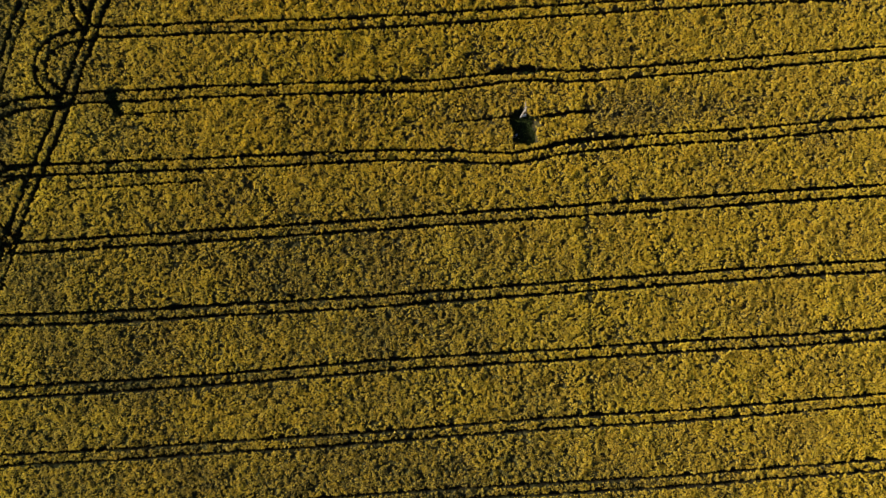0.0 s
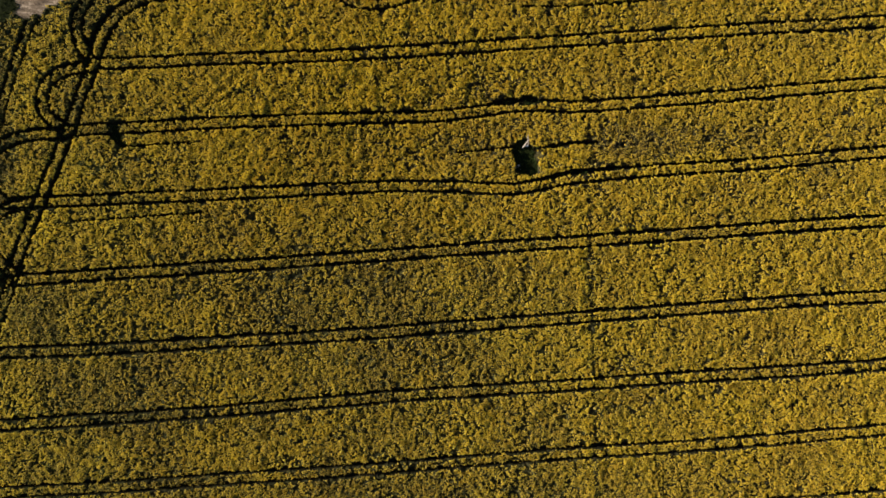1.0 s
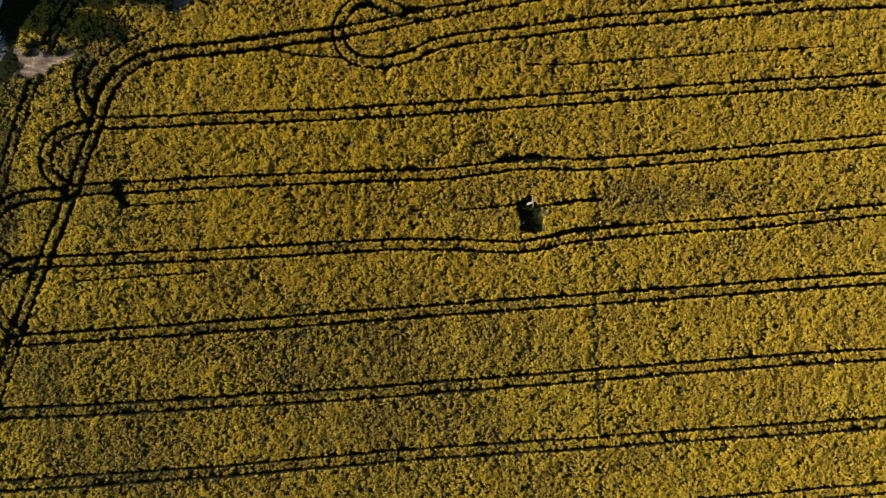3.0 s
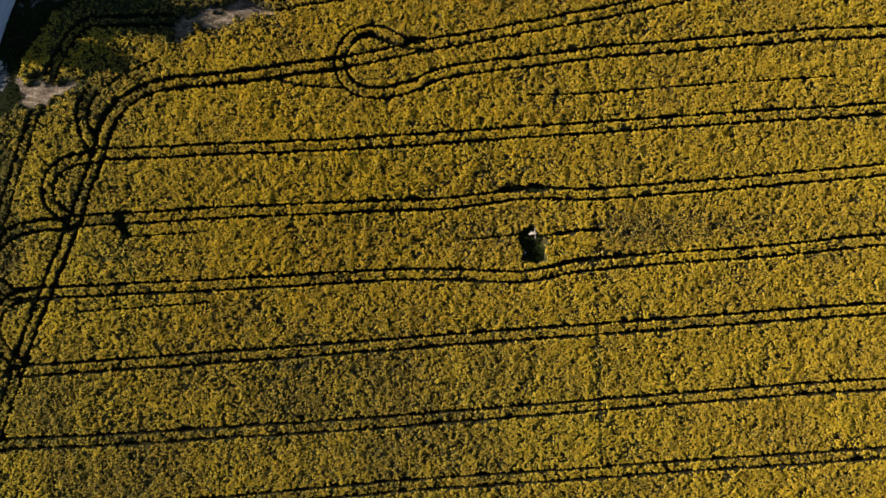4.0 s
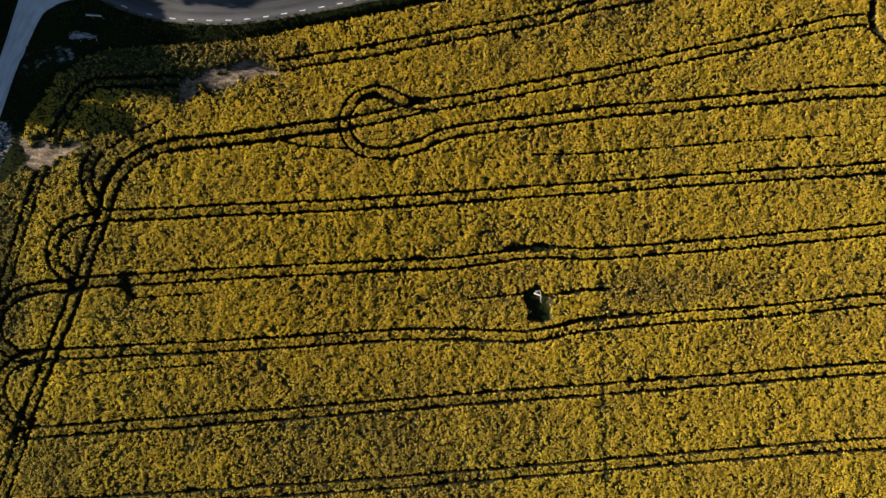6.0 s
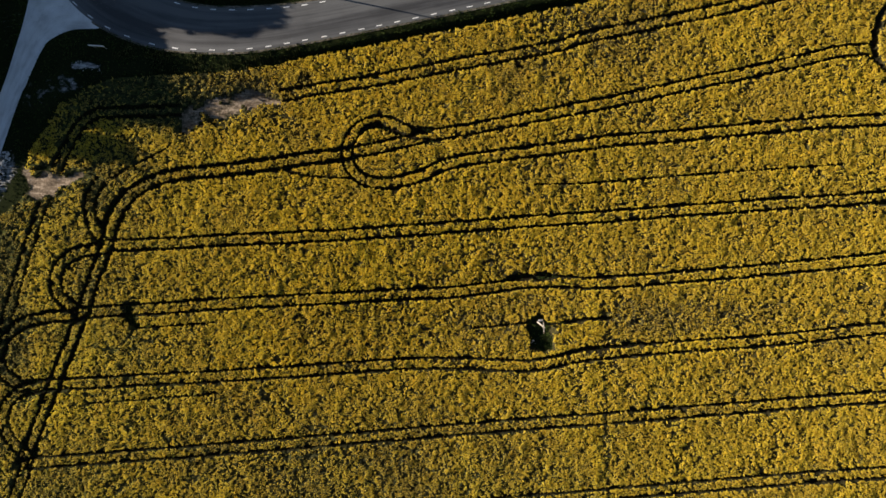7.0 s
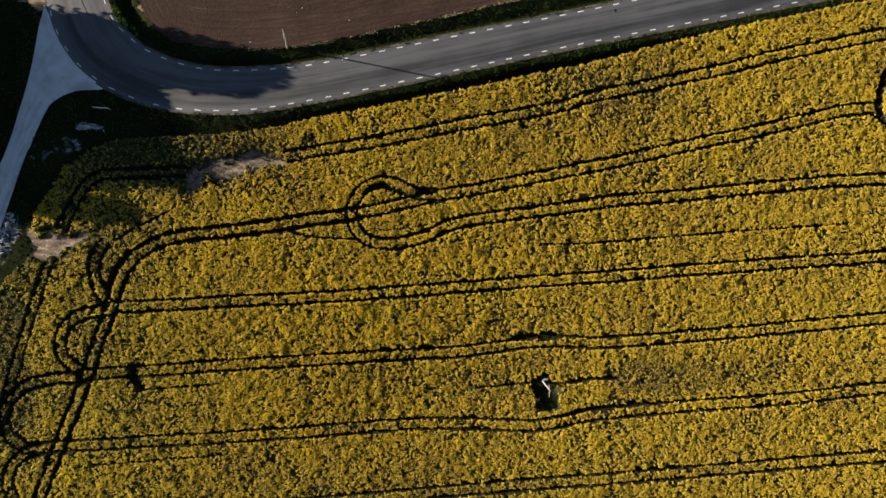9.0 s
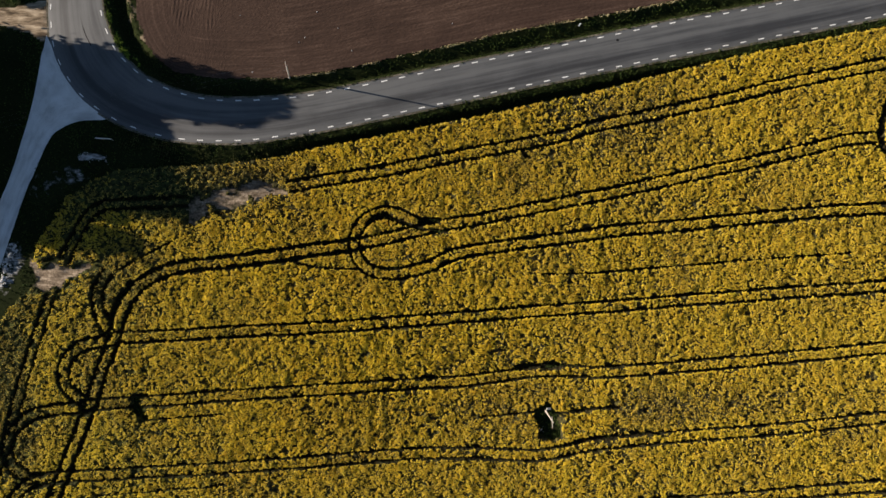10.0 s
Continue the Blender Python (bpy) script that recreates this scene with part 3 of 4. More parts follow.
def tar_marks():
    """A dark sealed crack along the northern arm of the road and one round tar spot."""
    line = curve_through([(-66.3, 78.0), (-66.4, 70.7), (-66.2, 68.7), (-65.5, 65.7), (-64.8, 63.9), (-64.1, 62.4)], 0.3)
    line = line + 0.15 * (np.c_[waves(line[:, 0], line[:, 1], 1.0, 61), waves(line[:, 0], line[:, 1], 1.0, 62)] - 0.5)
    ob = strip("tar_seam", beside(line, 0.09), beside(line, -0.09), 1, TAR, 0.088, 0.0, 0.05)
    ob.parent = road
    ob["label"] = "dark tar seam sealing a long crack"
    bm = bmesh.new()
    bmesh.ops.create_circle(bm, cap_ends=True, segments=14, radius=0.24, matrix=pose(29.0, 62.8, 0.094))
    part("tar_spot", bm, TAR, road, "small dark tar spot on the asphalt")


tar_marks()


def lane_marks():
    """Short white dashes along both edges of the road."""
    bm = bmesh.new()
    bmesh.ops.create_cube(bm, size=1, matrix=Matrix.Diagonal((1.06, 0.16, 0.012, 1)))
    me = bpy.data.meshes.new("edge_dash")
    bm.to_mesh(me)
    bm.free()
    me.materials.append(PAINT)
    for line, side, known in ((ROAD_SOUTH, -0.45, DASH_SOUTH), (ROAD_NORTH, 0.42, DASH_NORTH)):
        fine = beside(curve_through(line, 0.1), side)
        run = np.r_[0, np.cumsum(np.linalg.norm(np.diff(fine, axis=0), axis=1))]
        counts = [k for k, px, py in known]
        spots = [run[np.argmin(np.hypot(fine[:, 0] - px, fine[:, 1] - py))] for k, px, py in known]
        for k in range(-26, 36):
            at = np.interp(k, counts, spots) + 3.2 * (min(k - counts[0], 0) + max(k - counts[-1], 0))
            if not 2 < at < run[-1] - 2:
                continue
            i = int(np.searchsorted(run, at))
            p, d = fine[i], fine[min(i + 4, len(fine) - 1)] - fine[i - 4]
            if not -86 < p[0] < 88 or p[1] > 78:
                continue
            ob = new("edge_dash", me)
            ob.parent = road
            ob.location, ob.rotation_euler = (p[0], p[1], 0.055), (0, 0, math.atan2(d[1], d[0]))


lane_marks()


# ---- ploughed field beyond the road ----
def build_plough():
    xs = np.r_[np.arange(-62, -51, 0.4), np.arange(-51, -40, 0.16), np.arange(-40, 92, 0.4), np.arange(92, 202, 1.5)]
    ys = np.r_[np.arange(52, 76, 0.22), np.arange(76, 112, 0.9), 130, 180, 260, 420]
    x, y, faces = tensor(xs, ys)
    keep = inside(PLOUGH_POLY, x + (waves(x, y, 1.2, 5) - 0.5) * 0.5, y + (waves(x, y, 1.0, 6) - 0.5) * 0.5)
    faces = faces[keep[faces].all(1)]
    edge = curve_through(PLOUGH_EDGE, 1.0)
    far = y > 85
    across = np.where(far, 30.0, 0.0)
    across[~far] = away(edge, x[~far], y[~far])
    along = x * 0.97 + y * 0.2
    turned = np.clip((-30 - x) / 14, 0, 1) * np.clip((across - 7) / 4, 0, 1)
    ridges = (np.clip(1.6 - np.abs(x + 47.7) / 1.6, 0, 1) * np.clip((y - 65) / 3, 0, 1) + np.clip(1.6 - np.abs(x + 43.2) / 0.8, 0, 1) * np.clip((y - 62) / 3, 0, 1)) * waves(x, y, 1.6, 11)
    swing = x + 0.3 * waves(x, y, 2.5, 12) + 0.4 * np.sin(y * 0.5)
    z = 0.06 + (0.03 * waves(along * 0.06, across, 0.5, 8) + 0.03 * waves(along * 0.08, across, 2.2, 9)) * (1 - turned) + 0.03 * ridges * np.sin(9.0 * swing) + 0.025 * RNG.random(len(x))
    used = np.unique(faces)
    back = np.zeros(len(x), int)
    back[used] = np.arange(len(used))
    ob = sheet("ploughed_field", np.c_[x, y, z][used], back[faces], PLOUGH, smooth=False)
    drag = np.c_[(along * 0.05 * (1 - turned) + turned * swing)[used], (across * (1 - turned) + turned * y * 0.1)[used], np.zeros(len(used))]
    ob.data.attributes.new("drag", "FLOAT_VECTOR", "POINT").data.foreach_set("vector", drag.astype(np.float32).ravel())
    tagged(ob, "brown harrowed bare soil field with drag lines", "field", kind="structure")


build_plough()


# ---- rapeseed field ----
GX0, GY0, CELL = -90.0, -76.0, 0.1
GN, GM = 1800, 1420
RUT = np.full((GM, GN), 9.0, np.float32)
MIDDLE = np.full((GM, GN), 9.0, np.float32)
FAINT = np.full((GM, GN), 9.0, np.float32)


def press(line, half, plan=RUT):
    """Marks a wheel rut on the plan: 1 at its edge, below 1 inside."""
    half = half * (0.75 + 0.5 * waves(line[:, 0], line[:, 1], 1.3, 21) + 0.25 * (waves(line[:, 0], line[:, 1], 0.5, 22) - 0.5))
    o = np.arange(-9, 10)
    for (px, py), h in zip(line, half):
        i, j = int((px - GX0) / CELL), int((py - GY0) / CELL)
        if 10 < i < GN - 10 and 10 < j < GM - 10:
            d = np.hypot((i + o + 0.5) * CELL + GX0 - px, ((j + o + 0.5) * CELL + GY0 - py)[:, None]) / h
            w = plan[j - 9 : j + 10, i - 9 : i + 10]
            np.minimum(w, d, out=w)


def tramline(points, half=0.258, gauge=0.95):
    line = curve_through(points, 0.15)
    line = line + 0.12 * (np.c_[waves(line[:, 0], line[:, 1], 2.0, 31), waves(line[:, 0], line[:, 1], 2.0, 32)] - 0.5)
    press(beside(line, gauge), half)
    press(beside(line, -gauge), half)
    press(line[::2], 0.75, MIDDLE)


for some in (TRAM_A, TRAM_B, TRAM_D, TRAM_E, TRAM_F):
    tramline(some)
for some in (TRAM_G, TRAM_H, TRAM_I, TRAM_J, TRAM_K):
    tramline(some, 0.285)
tramline(TRAM_B_WEST, 0.37, 1.0)
tramline(TEARDROP, 0.28)
press(curve_through(EAST_TURN, 0.15), 0.6)
for some in (HEADLAND_WEST, HEADLAND_SOUTH):
    tramline(some, 0.27)
tramline(EDGE_WEST, 0.29, 0.85)
for some in (TURN_ONE, TURN_TWO, TURN_THREE, TURN_FOUR):
    tramline(some, 0.31)
for some, half in ((SINGLE_A, 0.17), (SINGLE_D, 0.2), (SINGLE_E, 0.32), (SINGLE_F, 0.24), (SINGLE_G, 0.2), (SINGLE_H, 0.36), (SINGLE_I, 0.3), (SINGLE_K, 0.55), (RUT_WIDE, 0.42), (RUT_BEND, 0.6), (BUMP, 0.55)):
    some = curve_through(some, 0.15)
    press(some, half * (0.45 + waves(some[:, 0], some[:, 1], 1.7, 23)))
for some, half in ((SINGLE_J, 0.24), (SEAM, 0.4), (SEAM_WEST, 0.36)):
    press(curve_through(some, 0.15), half, FAINT)
for some in (SINGLE_B, SINGLE_C):
    press(curve_through(some, 0.15), 0.17)


def rut_at(x, y, plan=RUT):
    i = np.clip(((x - GX0) / CELL).astype(int), 0, GN - 1)
    j = np.clip(((y - GY0) / CELL).astype(int), 0, GM - 1)
    return plan[j, i]


# stands that flower less: middle, reach along x and y, how much
# entries in the north-west corner also tone the crop down for tree shade
THIN = [(34, -2.6, 9, 3.4, 0.24), (44, -1.6, 11, 3.2, 0.28), (56, -1.0, 9, 2.6, 0.2), (24.5, 45.7, 5.5, 2.2, 0.2), (18, 41.5, 17, 6, 0.3), (30, 49, 11, 6, 0.18), (-40, 41, 12, 2.6, 0.45), (-18, -36, 24, 16, 0.2), (-62, 8, 14, 12, 0.1), (-8, 12, 28, 11, -0.2), (20, 2, 16, 9, 0.1), (-25, 30, 14, 9, 0.14), (-56, 38.5, 16, 5.5, 0.5), (-78, 6, 4.5, 16, 0.5), (-48.5, -7.8, 7, 3, 0.14),
        (-50, -45, 16, 8, 0.1), (-5, -68, 45, 9, 0.3), (12, -3, 5, 4, 0.3), (3, -4.5, 7, 4, 0.3), (-24.5, 40.2, 1.2, 1.2, 0.9), (-64.5, 4.2, 3.2, 4.5, 0.35), (-76.5, -8, 3, 6, 0.3), (-62, 20.5, 2.5, 4, 0.4), (-70, 1, 6, 5, 0.08), (-58, 26, 6, 3.5, 0.35), (-50, 37, 13, 4.5, 0.6), (-79, 7, 4, 7, 0.25), (22, 50.3, 7, 2.4, 0.3)]


# stands with more dark gaps between the plants: middle, reach along x and y, how much
GAPPY = [(42, -1.2, 13, 2.8, 0.11), (4, -4.5, 8, 3.0, 0.09), (30, 48.5, 10, 5, 0.07), (-48, -45, 14, 7, 0.05), (-26, -28, 10, 5, 0.05), (-52, -7, 8, 3, 0.06), (14, -66, 30, 8, 0.04), (-12, -36, 22, 12, 0.04), (12, 9, 9, 2.5, 0.05), (-55, 37.5, 12, 4.5, 0.12), (22, 50.3, 6, 2.4, 0.08)]
HOLES = [(61.9, 33.0, 0.5), (8.5, -18.9, 0.45), (-24.2, -35.3, 0.8), (12.8, 42.2, 0.6), (71.2, -44.4, 0.6), (-24.6, 40.6, 0.5), (57.0, -58.0, 0.5), (24.3, -6.9, 0.5), (30.5, 28.8, 0.35)]


def bloom_at(x, y):
    out = np.ones(len(x))
    for cx, cy, rx, ry, much in THIN:
        d = np.hypot((x - cx) / rx, (y - cy) / ry)
        out -= much * np.clip(1.5 - d, 0, 1) * (0.6 + 0.8 * waves(x, y, 2.5, 41))
    out -= 0.3 * (rut_at(x, y, MIDDLE) < 1) * np.clip(waves(x, y, 9.0, 42) * 2 - 0.4, 0, 1) * np.maximum(np.clip((15 - x) / 50, 0, 1), 0.7 * np.clip((-8 - y) / 10, 0, 1))
    south = np.clip((-6 - y) / 22, 0, 1) * np.clip((48 - x) / 30, 0, 1) * (0.4 + 1.2 * waves(x, y, 9.0, 76))
    out -= 0.17 * south + 0.17 * np.clip((-22 - x) / 40, 0, 1) * (0.4 + 1.2 * waves(x, y, 6.0, 79))
    out -= 0.6 * bare_at(x, y, 2.6)
    seam = 25.9 - 0.045 * (y + 20) + 0.6 * (waves(x, y, 5.0, 43) - 0.5)
    out += 0.22 * np.clip(1.5 - np.abs(x - seam) / 1.4, 0, 1) * (0.5 + waves(x, y, 6.0, 45))
    return np.clip(out, 0, 1.3)


def crop_free(x, y):
    """Where no crop stands: the pit round the pole, the trampled spot, bare soil."""
    wx, wy = x + (waves(x, y, 0.8, 51) - 0.5) * 0.9, y + (waves(x, y, 0.8, 52) - 0.5) * 0.9
    out = inside(PIT, wx, wy) | inside(GAP_WEST, wx, wy)
    for hx, hy, hr in HOLES:
        out |= np.hypot(wx - hx, (wy - hy) * 1.2) < hr
    out |= waves(x, y, 0.45, 55) * 0.5 + waves(x, y, 1.1, 56) * 0.5 < bare_at(x, y) * 1.5 - 0.15
    return out


def stand_at(x, y):
    """How closely the plants stand, 0 to 1, with small gaps between them."""
    return waves(x, y, 0.4, 71) * 0.6 + waves(x, y, 1.1, 72) * 0.25 + waves(x, y, 6.0, 73) * 0.15


def young_at(x, y):
    """How green the stand still is: more in the west and in the corner by the road."""
    west = 0.4 * np.clip((-28 - x) / 35, 0, 1)
    corner = 0.55 * np.clip((y - 24) / 8, 0, 1) * np.clip((-38 - x) / 14, 0, 1)
    south = 0.22 * np.clip((-6 - y) / 25, 0, 1) * np.clip((60 - x) / 40, 0, 1)
    return 0.12 + np.maximum(np.maximum(west, south), corner) * (0.75 + 0.5 * waves(x, y, 9.0, 44))


def mounds(x, y):
    """The uneven top of the standing crop, in metres."""
    return 0.34 * waves(x, y, 1.3, 74) + 0.24 * waves(x, y, 0.55, 78) + 0.16 * waves(x, y, 4.0, 75)


def build_undergrowth():
    x, y, faces = tensor(np.arange(-86, 88, 0.33), np.arange(-74, 68, 0.33))
    jx, jy = x + (RNG.random(len(x)) - 0.5) * 0.12, y + (RNG.random(len(x)) - 0.5) * 0.12
    keep = inside(CROP_POLY, x, y)
    free = crop_free(x, y)
    bare = bare_at(x, y, 2.6)
    z = 0.5 + 0.4 * np.clip((stand_at(x, y) - 0.33) * 5, 0, 1) + 0.75 * mounds(x, y) + 0.15 * RNG.random(len(x)) - 0.4 * (1 - bloom_at(x, y))
    r = rut_at(x, y)
    z = z * (1 - 0.8 * np.clip(bare * 1.4, 0, 1))
    z = z * np.clip((r - 0.85) / 0.7, 0.03, 1)
    z = np.where(free, 0.03, z)
    faces = faces[keep[faces].any(1) & ~free[faces].all(1)]
    z = np.where(keep, z, -0.1) + hollow(x, y)
    used = np.unique(faces)
    back = np.zeros(len(x), int)
    back[used] = np.arange(len(used))
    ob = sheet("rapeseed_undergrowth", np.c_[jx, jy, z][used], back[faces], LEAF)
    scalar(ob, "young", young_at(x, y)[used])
    # rut floors and sides darkened by colour, where their shade falls
    scalar(ob, "rut_shade", np.clip((1.6 - r) * 1.6, 0, 1)[used])
    tagged(ob, "dark green stems and leaves under the flowering rapeseed", "crop", kind="stuff")


def clumps(name, x, y, top, radius, drop, material, points=3, smooth=False):
    """Many small uneven tufts, each a peak with a ragged ring below it."""
    n = len(x)
    turn = RNG.random((n, 1)) * 6.28 + np.arange(points) * 6.28 / points + (RNG.random((n, points)) - 0.5) * 0.7
    reach = radius[:, None] * (0.4 + 1.5 * RNG.random((n, points)) ** 1.6)
    ring = np.stack([x[:, None] + reach * np.cos(turn), y[:, None] + reach * np.sin(turn), top[:, None] - drop[:, None] * (0.4 + 1.1 * RNG.random((n, points)))], -1)
    peak = np.c_[x + (RNG.random(n) - 0.5) * radius * 0.6, y + (RNG.random(n) - 0.5) * radius * 0.6, top][:, None]
    verts = np.concatenate([peak, ring], 1).reshape(-1, 3)
    base = (np.arange(n) * (points + 1))[:, None]
    k = np.arange(points)
    faces = np.stack([np.repeat(base, points, 1), base + 1 + k, base + 1 + (k + 1) % points], -1).reshape(-1, 3)
    return sheet(name, verts, faces, material, smooth=smooth)


def build_flowers():
    n = 860000
    x, y = RNG.random(n) * 165 - 82, RNG.random(n) * 141 - 74
    bloom = bloom_at(x, y)
    ok = inside(CROP_POLY, x, y) & ~crop_free(x, y)
    ok &= rut_at(x, y) > 1.05 + 0.45 * RNG.random(n)
    ok &= RNG.random(n) > 1.15 * bare_at(x, y, 2.6)
    gaps = stand_at(x, y)
    for cx, cy, rx, ry, much in GAPPY:
        gaps -= much * np.clip(1.5 - np.hypot((x - cx) / rx, (y - cy) / ry), 0, 1)
    ok &= RNG.random(n) < np.clip((gaps - 0.355 - 0.02 * np.clip((48 - x) / 60, 0, 1) - 0.1 * (waves(x, y, 2.6, 77) - 0.5)) * 5, 0.08, 0.84) * (0.4 + 0.6 * bloom)
    ok &= (rut_at(x, y, FAINT) > 1) | (RNG.random(n) < 0.25)
    x, y, bloom = x[ok], y[ok], bloom[ok]
    k = len(x)
    top = 0.86 + mounds(x, y) + 0.1 * RNG.random(k) - 0.4 * (1 - bloom) + hollow(x, y)
    radius = 0.12 + 0.15 * RNG.random(k) ** 1.5
    ob = clumps("rapeseed_flowers", x, y, top, radius, radius * 0.7 + 0.03, BLOOM)
    scalar(ob, "bloom", np.repeat(bloom, 4))
    scalar(ob, "young", np.repeat(young_at(x, y), 4))
    tagged(ob, "yellow flowering rapeseed crop with wheel tracks pressed through it", "crop", kind="stuff")
    # the single flower spikes that stand out of the heads
    each = 3
    x, y, bloom = np.repeat(x, each), np.repeat(y, each), np.repeat(bloom, each)
    m = len(x)
    x, y = x + RNG.normal(0, 0.14, m), y + RNG.normal(0, 0.14, m)
    ok = rut_at(x, y) > 1.0
    x, y, bloom = x[ok], y[ok], bloom[ok]
    m = len(x)
    middle = np.c_[x, y, 0.9 + mounds(x, y) + 0.14 * RNG.random(m) - 0.4 * (1 - bloom) + hollow(x, y)]
    u = RNG.normal(0, 1, (m, 3))
    u /= np.linalg.norm(u, axis=1)[:, None]
    v = np.cross(u, RNG.normal(0, 1, (m, 3)))
    v /= np.linalg.norm(v, axis=1)[:, None]
    size = (0.045 + 0.07 * RNG.random(m))[:, None]
    verts = np.stack([middle + u * size * 1.5, middle - u * size * 0.8 + v * size, middle - u * size * 0.8 - v * size], 1).reshape(-1, 3)
    ob = sheet("rapeseed_flower_spikes", verts, np.arange(3 * m).reshape(-1, 3), BLOOM)
    scalar(ob, "bloom", np.repeat(bloom, 3))
    scalar(ob, "young", np.repeat(young_at(x, y), 3))
    tagged(ob, "single yellow flower spikes standing out of the rapeseed", "crop", kind="stuff")


def build_weeds():
    """Low dark weeds on the floor of the ruts, of the pit and of the trampled spot."""
    n = 700000
    x, y = RNG.random(n) * 172 - 85, RNG.random(n) * 141 - 74
    ok = (rut_at(x, y) < 1.0) | inside(PIT, x, y) | inside(GAP_WEST, x, y)
    x, y = x[ok], y[ok]
    ok = inside(CROP_POLY, x, y) & (bare_at(x, y) < 0.4) & (RNG.random(len(x)) < 0.6 + 0.4 * (waves(x, y, 0.8, 91) > 0.5))
    x, y = x[ok], y[ok]
    radius = 0.07 + 0.09 * RNG.random(len(x))
    tagged(clumps("weeds", x, y, 0.1 + 0.3 * RNG.random(len(x)) * waves(x, y, 1.0, 92) + hollow(x, y), radius, radius, GRASS), "low dark green weeds in the wheel ruts", "weeds", kind="stuff")


def build_far_crop():
    """The same field where it runs on, past the near plants, as a rough flowering canopy."""
    x, y, faces = tensor(np.arange(-130, 240, 1.2), np.arange(-200, 95, 1.2))
    keep = (y < 42 + 0.2 * (x - 85)) & (x > -92 + 0.42 * np.minimum(y + 17, 0)) & ((x > 82.0) | (y < -71.5) | ((x < -81.5) & (y < -10)))
    keep &= ~((x > 86) & (y > 20) & inside(ROAD_POLY, x, y + 4))
    faces = faces[keep[faces].all(1)]
    used = np.unique(faces)
    back = np.zeros(len(x), int)
    back[used] = np.arange(len(used))
    z = 0.6 + 0.3 * waves(x, y, 5.0, 95) + 0.4 * RNG.random(len(x))
    x, y = x + 0.7 * (RNG.random(len(x)) - 0.5), y + 0.7 * (RNG.random(len(x)) - 0.5)
    ob = sheet("rapeseed_beyond", np.c_[x, y, z][used], back[faces], BLOOM)
    scalar(ob, "bloom", 0.6 + 0.4 * waves(x, y, 12.0, 96)[used])
    tagged(ob, "yellow rapeseed running on beyond the near field", "crop", kind="stuff")


build_undergrowth()
build_flowers()
build_far_crop()
build_weeds()


# ---- verge grass ----
def build_grass():
    n = 190000
    x, y = RNG.random(n) * 176 - 88, RNG.random(n) * 62 + 14
    ok = ~inside(ROAD_POLY, x, y) & ~inside(LANE_POLY, x, y) & ~inside(PLOUGH_POLY, x, y) & ~inside(CROP_POLY, x, y)
    ok &= ~inside(SAND, x, y) & (RNG.random(n) > np.maximum(bare_at(x, y), bare_at(x, y, 1.0, CHALK_POLYS)) * 1.4)
    x, y = x[ok], y[ok]
    ok = RNG.random(len(x)) < np.clip((waves(x, y, 1.0, 81) * 0.6 + waves(x, y, 0.4, 82) * 0.4 - 0.25) * 3, 0.1, 1)
    x, y = x[ok], y[ok]
    ds, dn = away(SOUTH_DENSE, x, y), away(NORTH_DENSE, x, y)
    bald = 0.8 * (x < -77) + np.where(ds < dn, (x > -30) & (ds > 1.9) & (ds < 6), 0) * 0.8 + np.where(dn < ds, (dn > 0.6) & (x > -25), 0) * 0.4
    ok = RNG.random(len(x)) > bald
    x, y = x[ok], y[ok]
    top = ground_height(x, y) + 0.14 + 0.3 * RNG.random(len(x)) * waves(x, y, 2.0, 83)
    radius = 0.06 + 0.1 * RNG.random(len(x))
    tagged(clumps("verge_grass", x, y, top, radius, radius * 1.2, GRASS), "tufted green grass on the road verges", "grass", kind="stuff")
    line = NORTH_DENSE[(NORTH_DENSE[:, 0] < -56) & (NORTH_DENSE[:, 1] < 76)]
    px = np.repeat(line, 26, 0)
    side = beside(line, -1.0) - line
    px = px + np.repeat(side, 26, 0) * (0.15 + 1.05 * RNG.random((len(px), 1))) + (RNG.random(px.shape) - 0.5) * 0.4
    px = px[RNG.random(len(px)) < np.clip((waves(px[:, 0], px[:, 1], 0.8, 86) - 0.2) * 2, 0, 1)]
    radius = 0.06 + 0.1 * RNG.random(len(px))
    tagged(clumps("lit_grass", px[:, 0], px[:, 1], 0.1 + 0.15 * RNG.random(len(px)), radius, radius, LIT_GRASS), "green grass along the inner kerbless road edge, brightened in colour as if sunlit", "grass", kind="stuff")
    line = SOUTH_DENSE[(SOUTH_DENSE[:, 0] < -26) & (SOUTH_DENSE[:, 0] > -58)]
    px = np.repeat(line, 40, 0) + np.repeat(beside(line, 1.0) - line, 40, 0) * (0.3 + 3.6 * RNG.random((len(line) * 40, 1)))
    px = px[RNG.random(len(px)) < np.clip((waves(px[:, 0], px[:, 1], 1.2, 87) - 0.3) * 1.5, 0, 1)]
    radius = 0.07 + 0.1 * RNG.random(len(px))
    tagged(clumps("roadside_grass", px[:, 0], px[:, 1], ground_height(px[:, 0], px[:, 1]) + 0.25 + 0.3 * RNG.random(len(px)), radius, radius * 2, SUNNY_GRASS), "tall dull green grass on the outer verge of the bend, toned lighter as if sunlit", "grass", kind="stuff")
    line = curve_through(PLOUGH_EDGE, 0.05)
    line = line[(line[:, 0] > -36) & (line[:, 0] < 90) & (line[:, 1] < 80)]
    line = line + (RNG.random(line.shape) - 0.5) * 0.45
    line = line[RNG.random(len(line)) < np.clip((waves(line[:, 0], line[:, 1], 1.5, 84) - 0.3) * 3, 0, 1)]
    x, y = line.T
    radius = 0.05 + 0.08 * RNG.random(len(x))
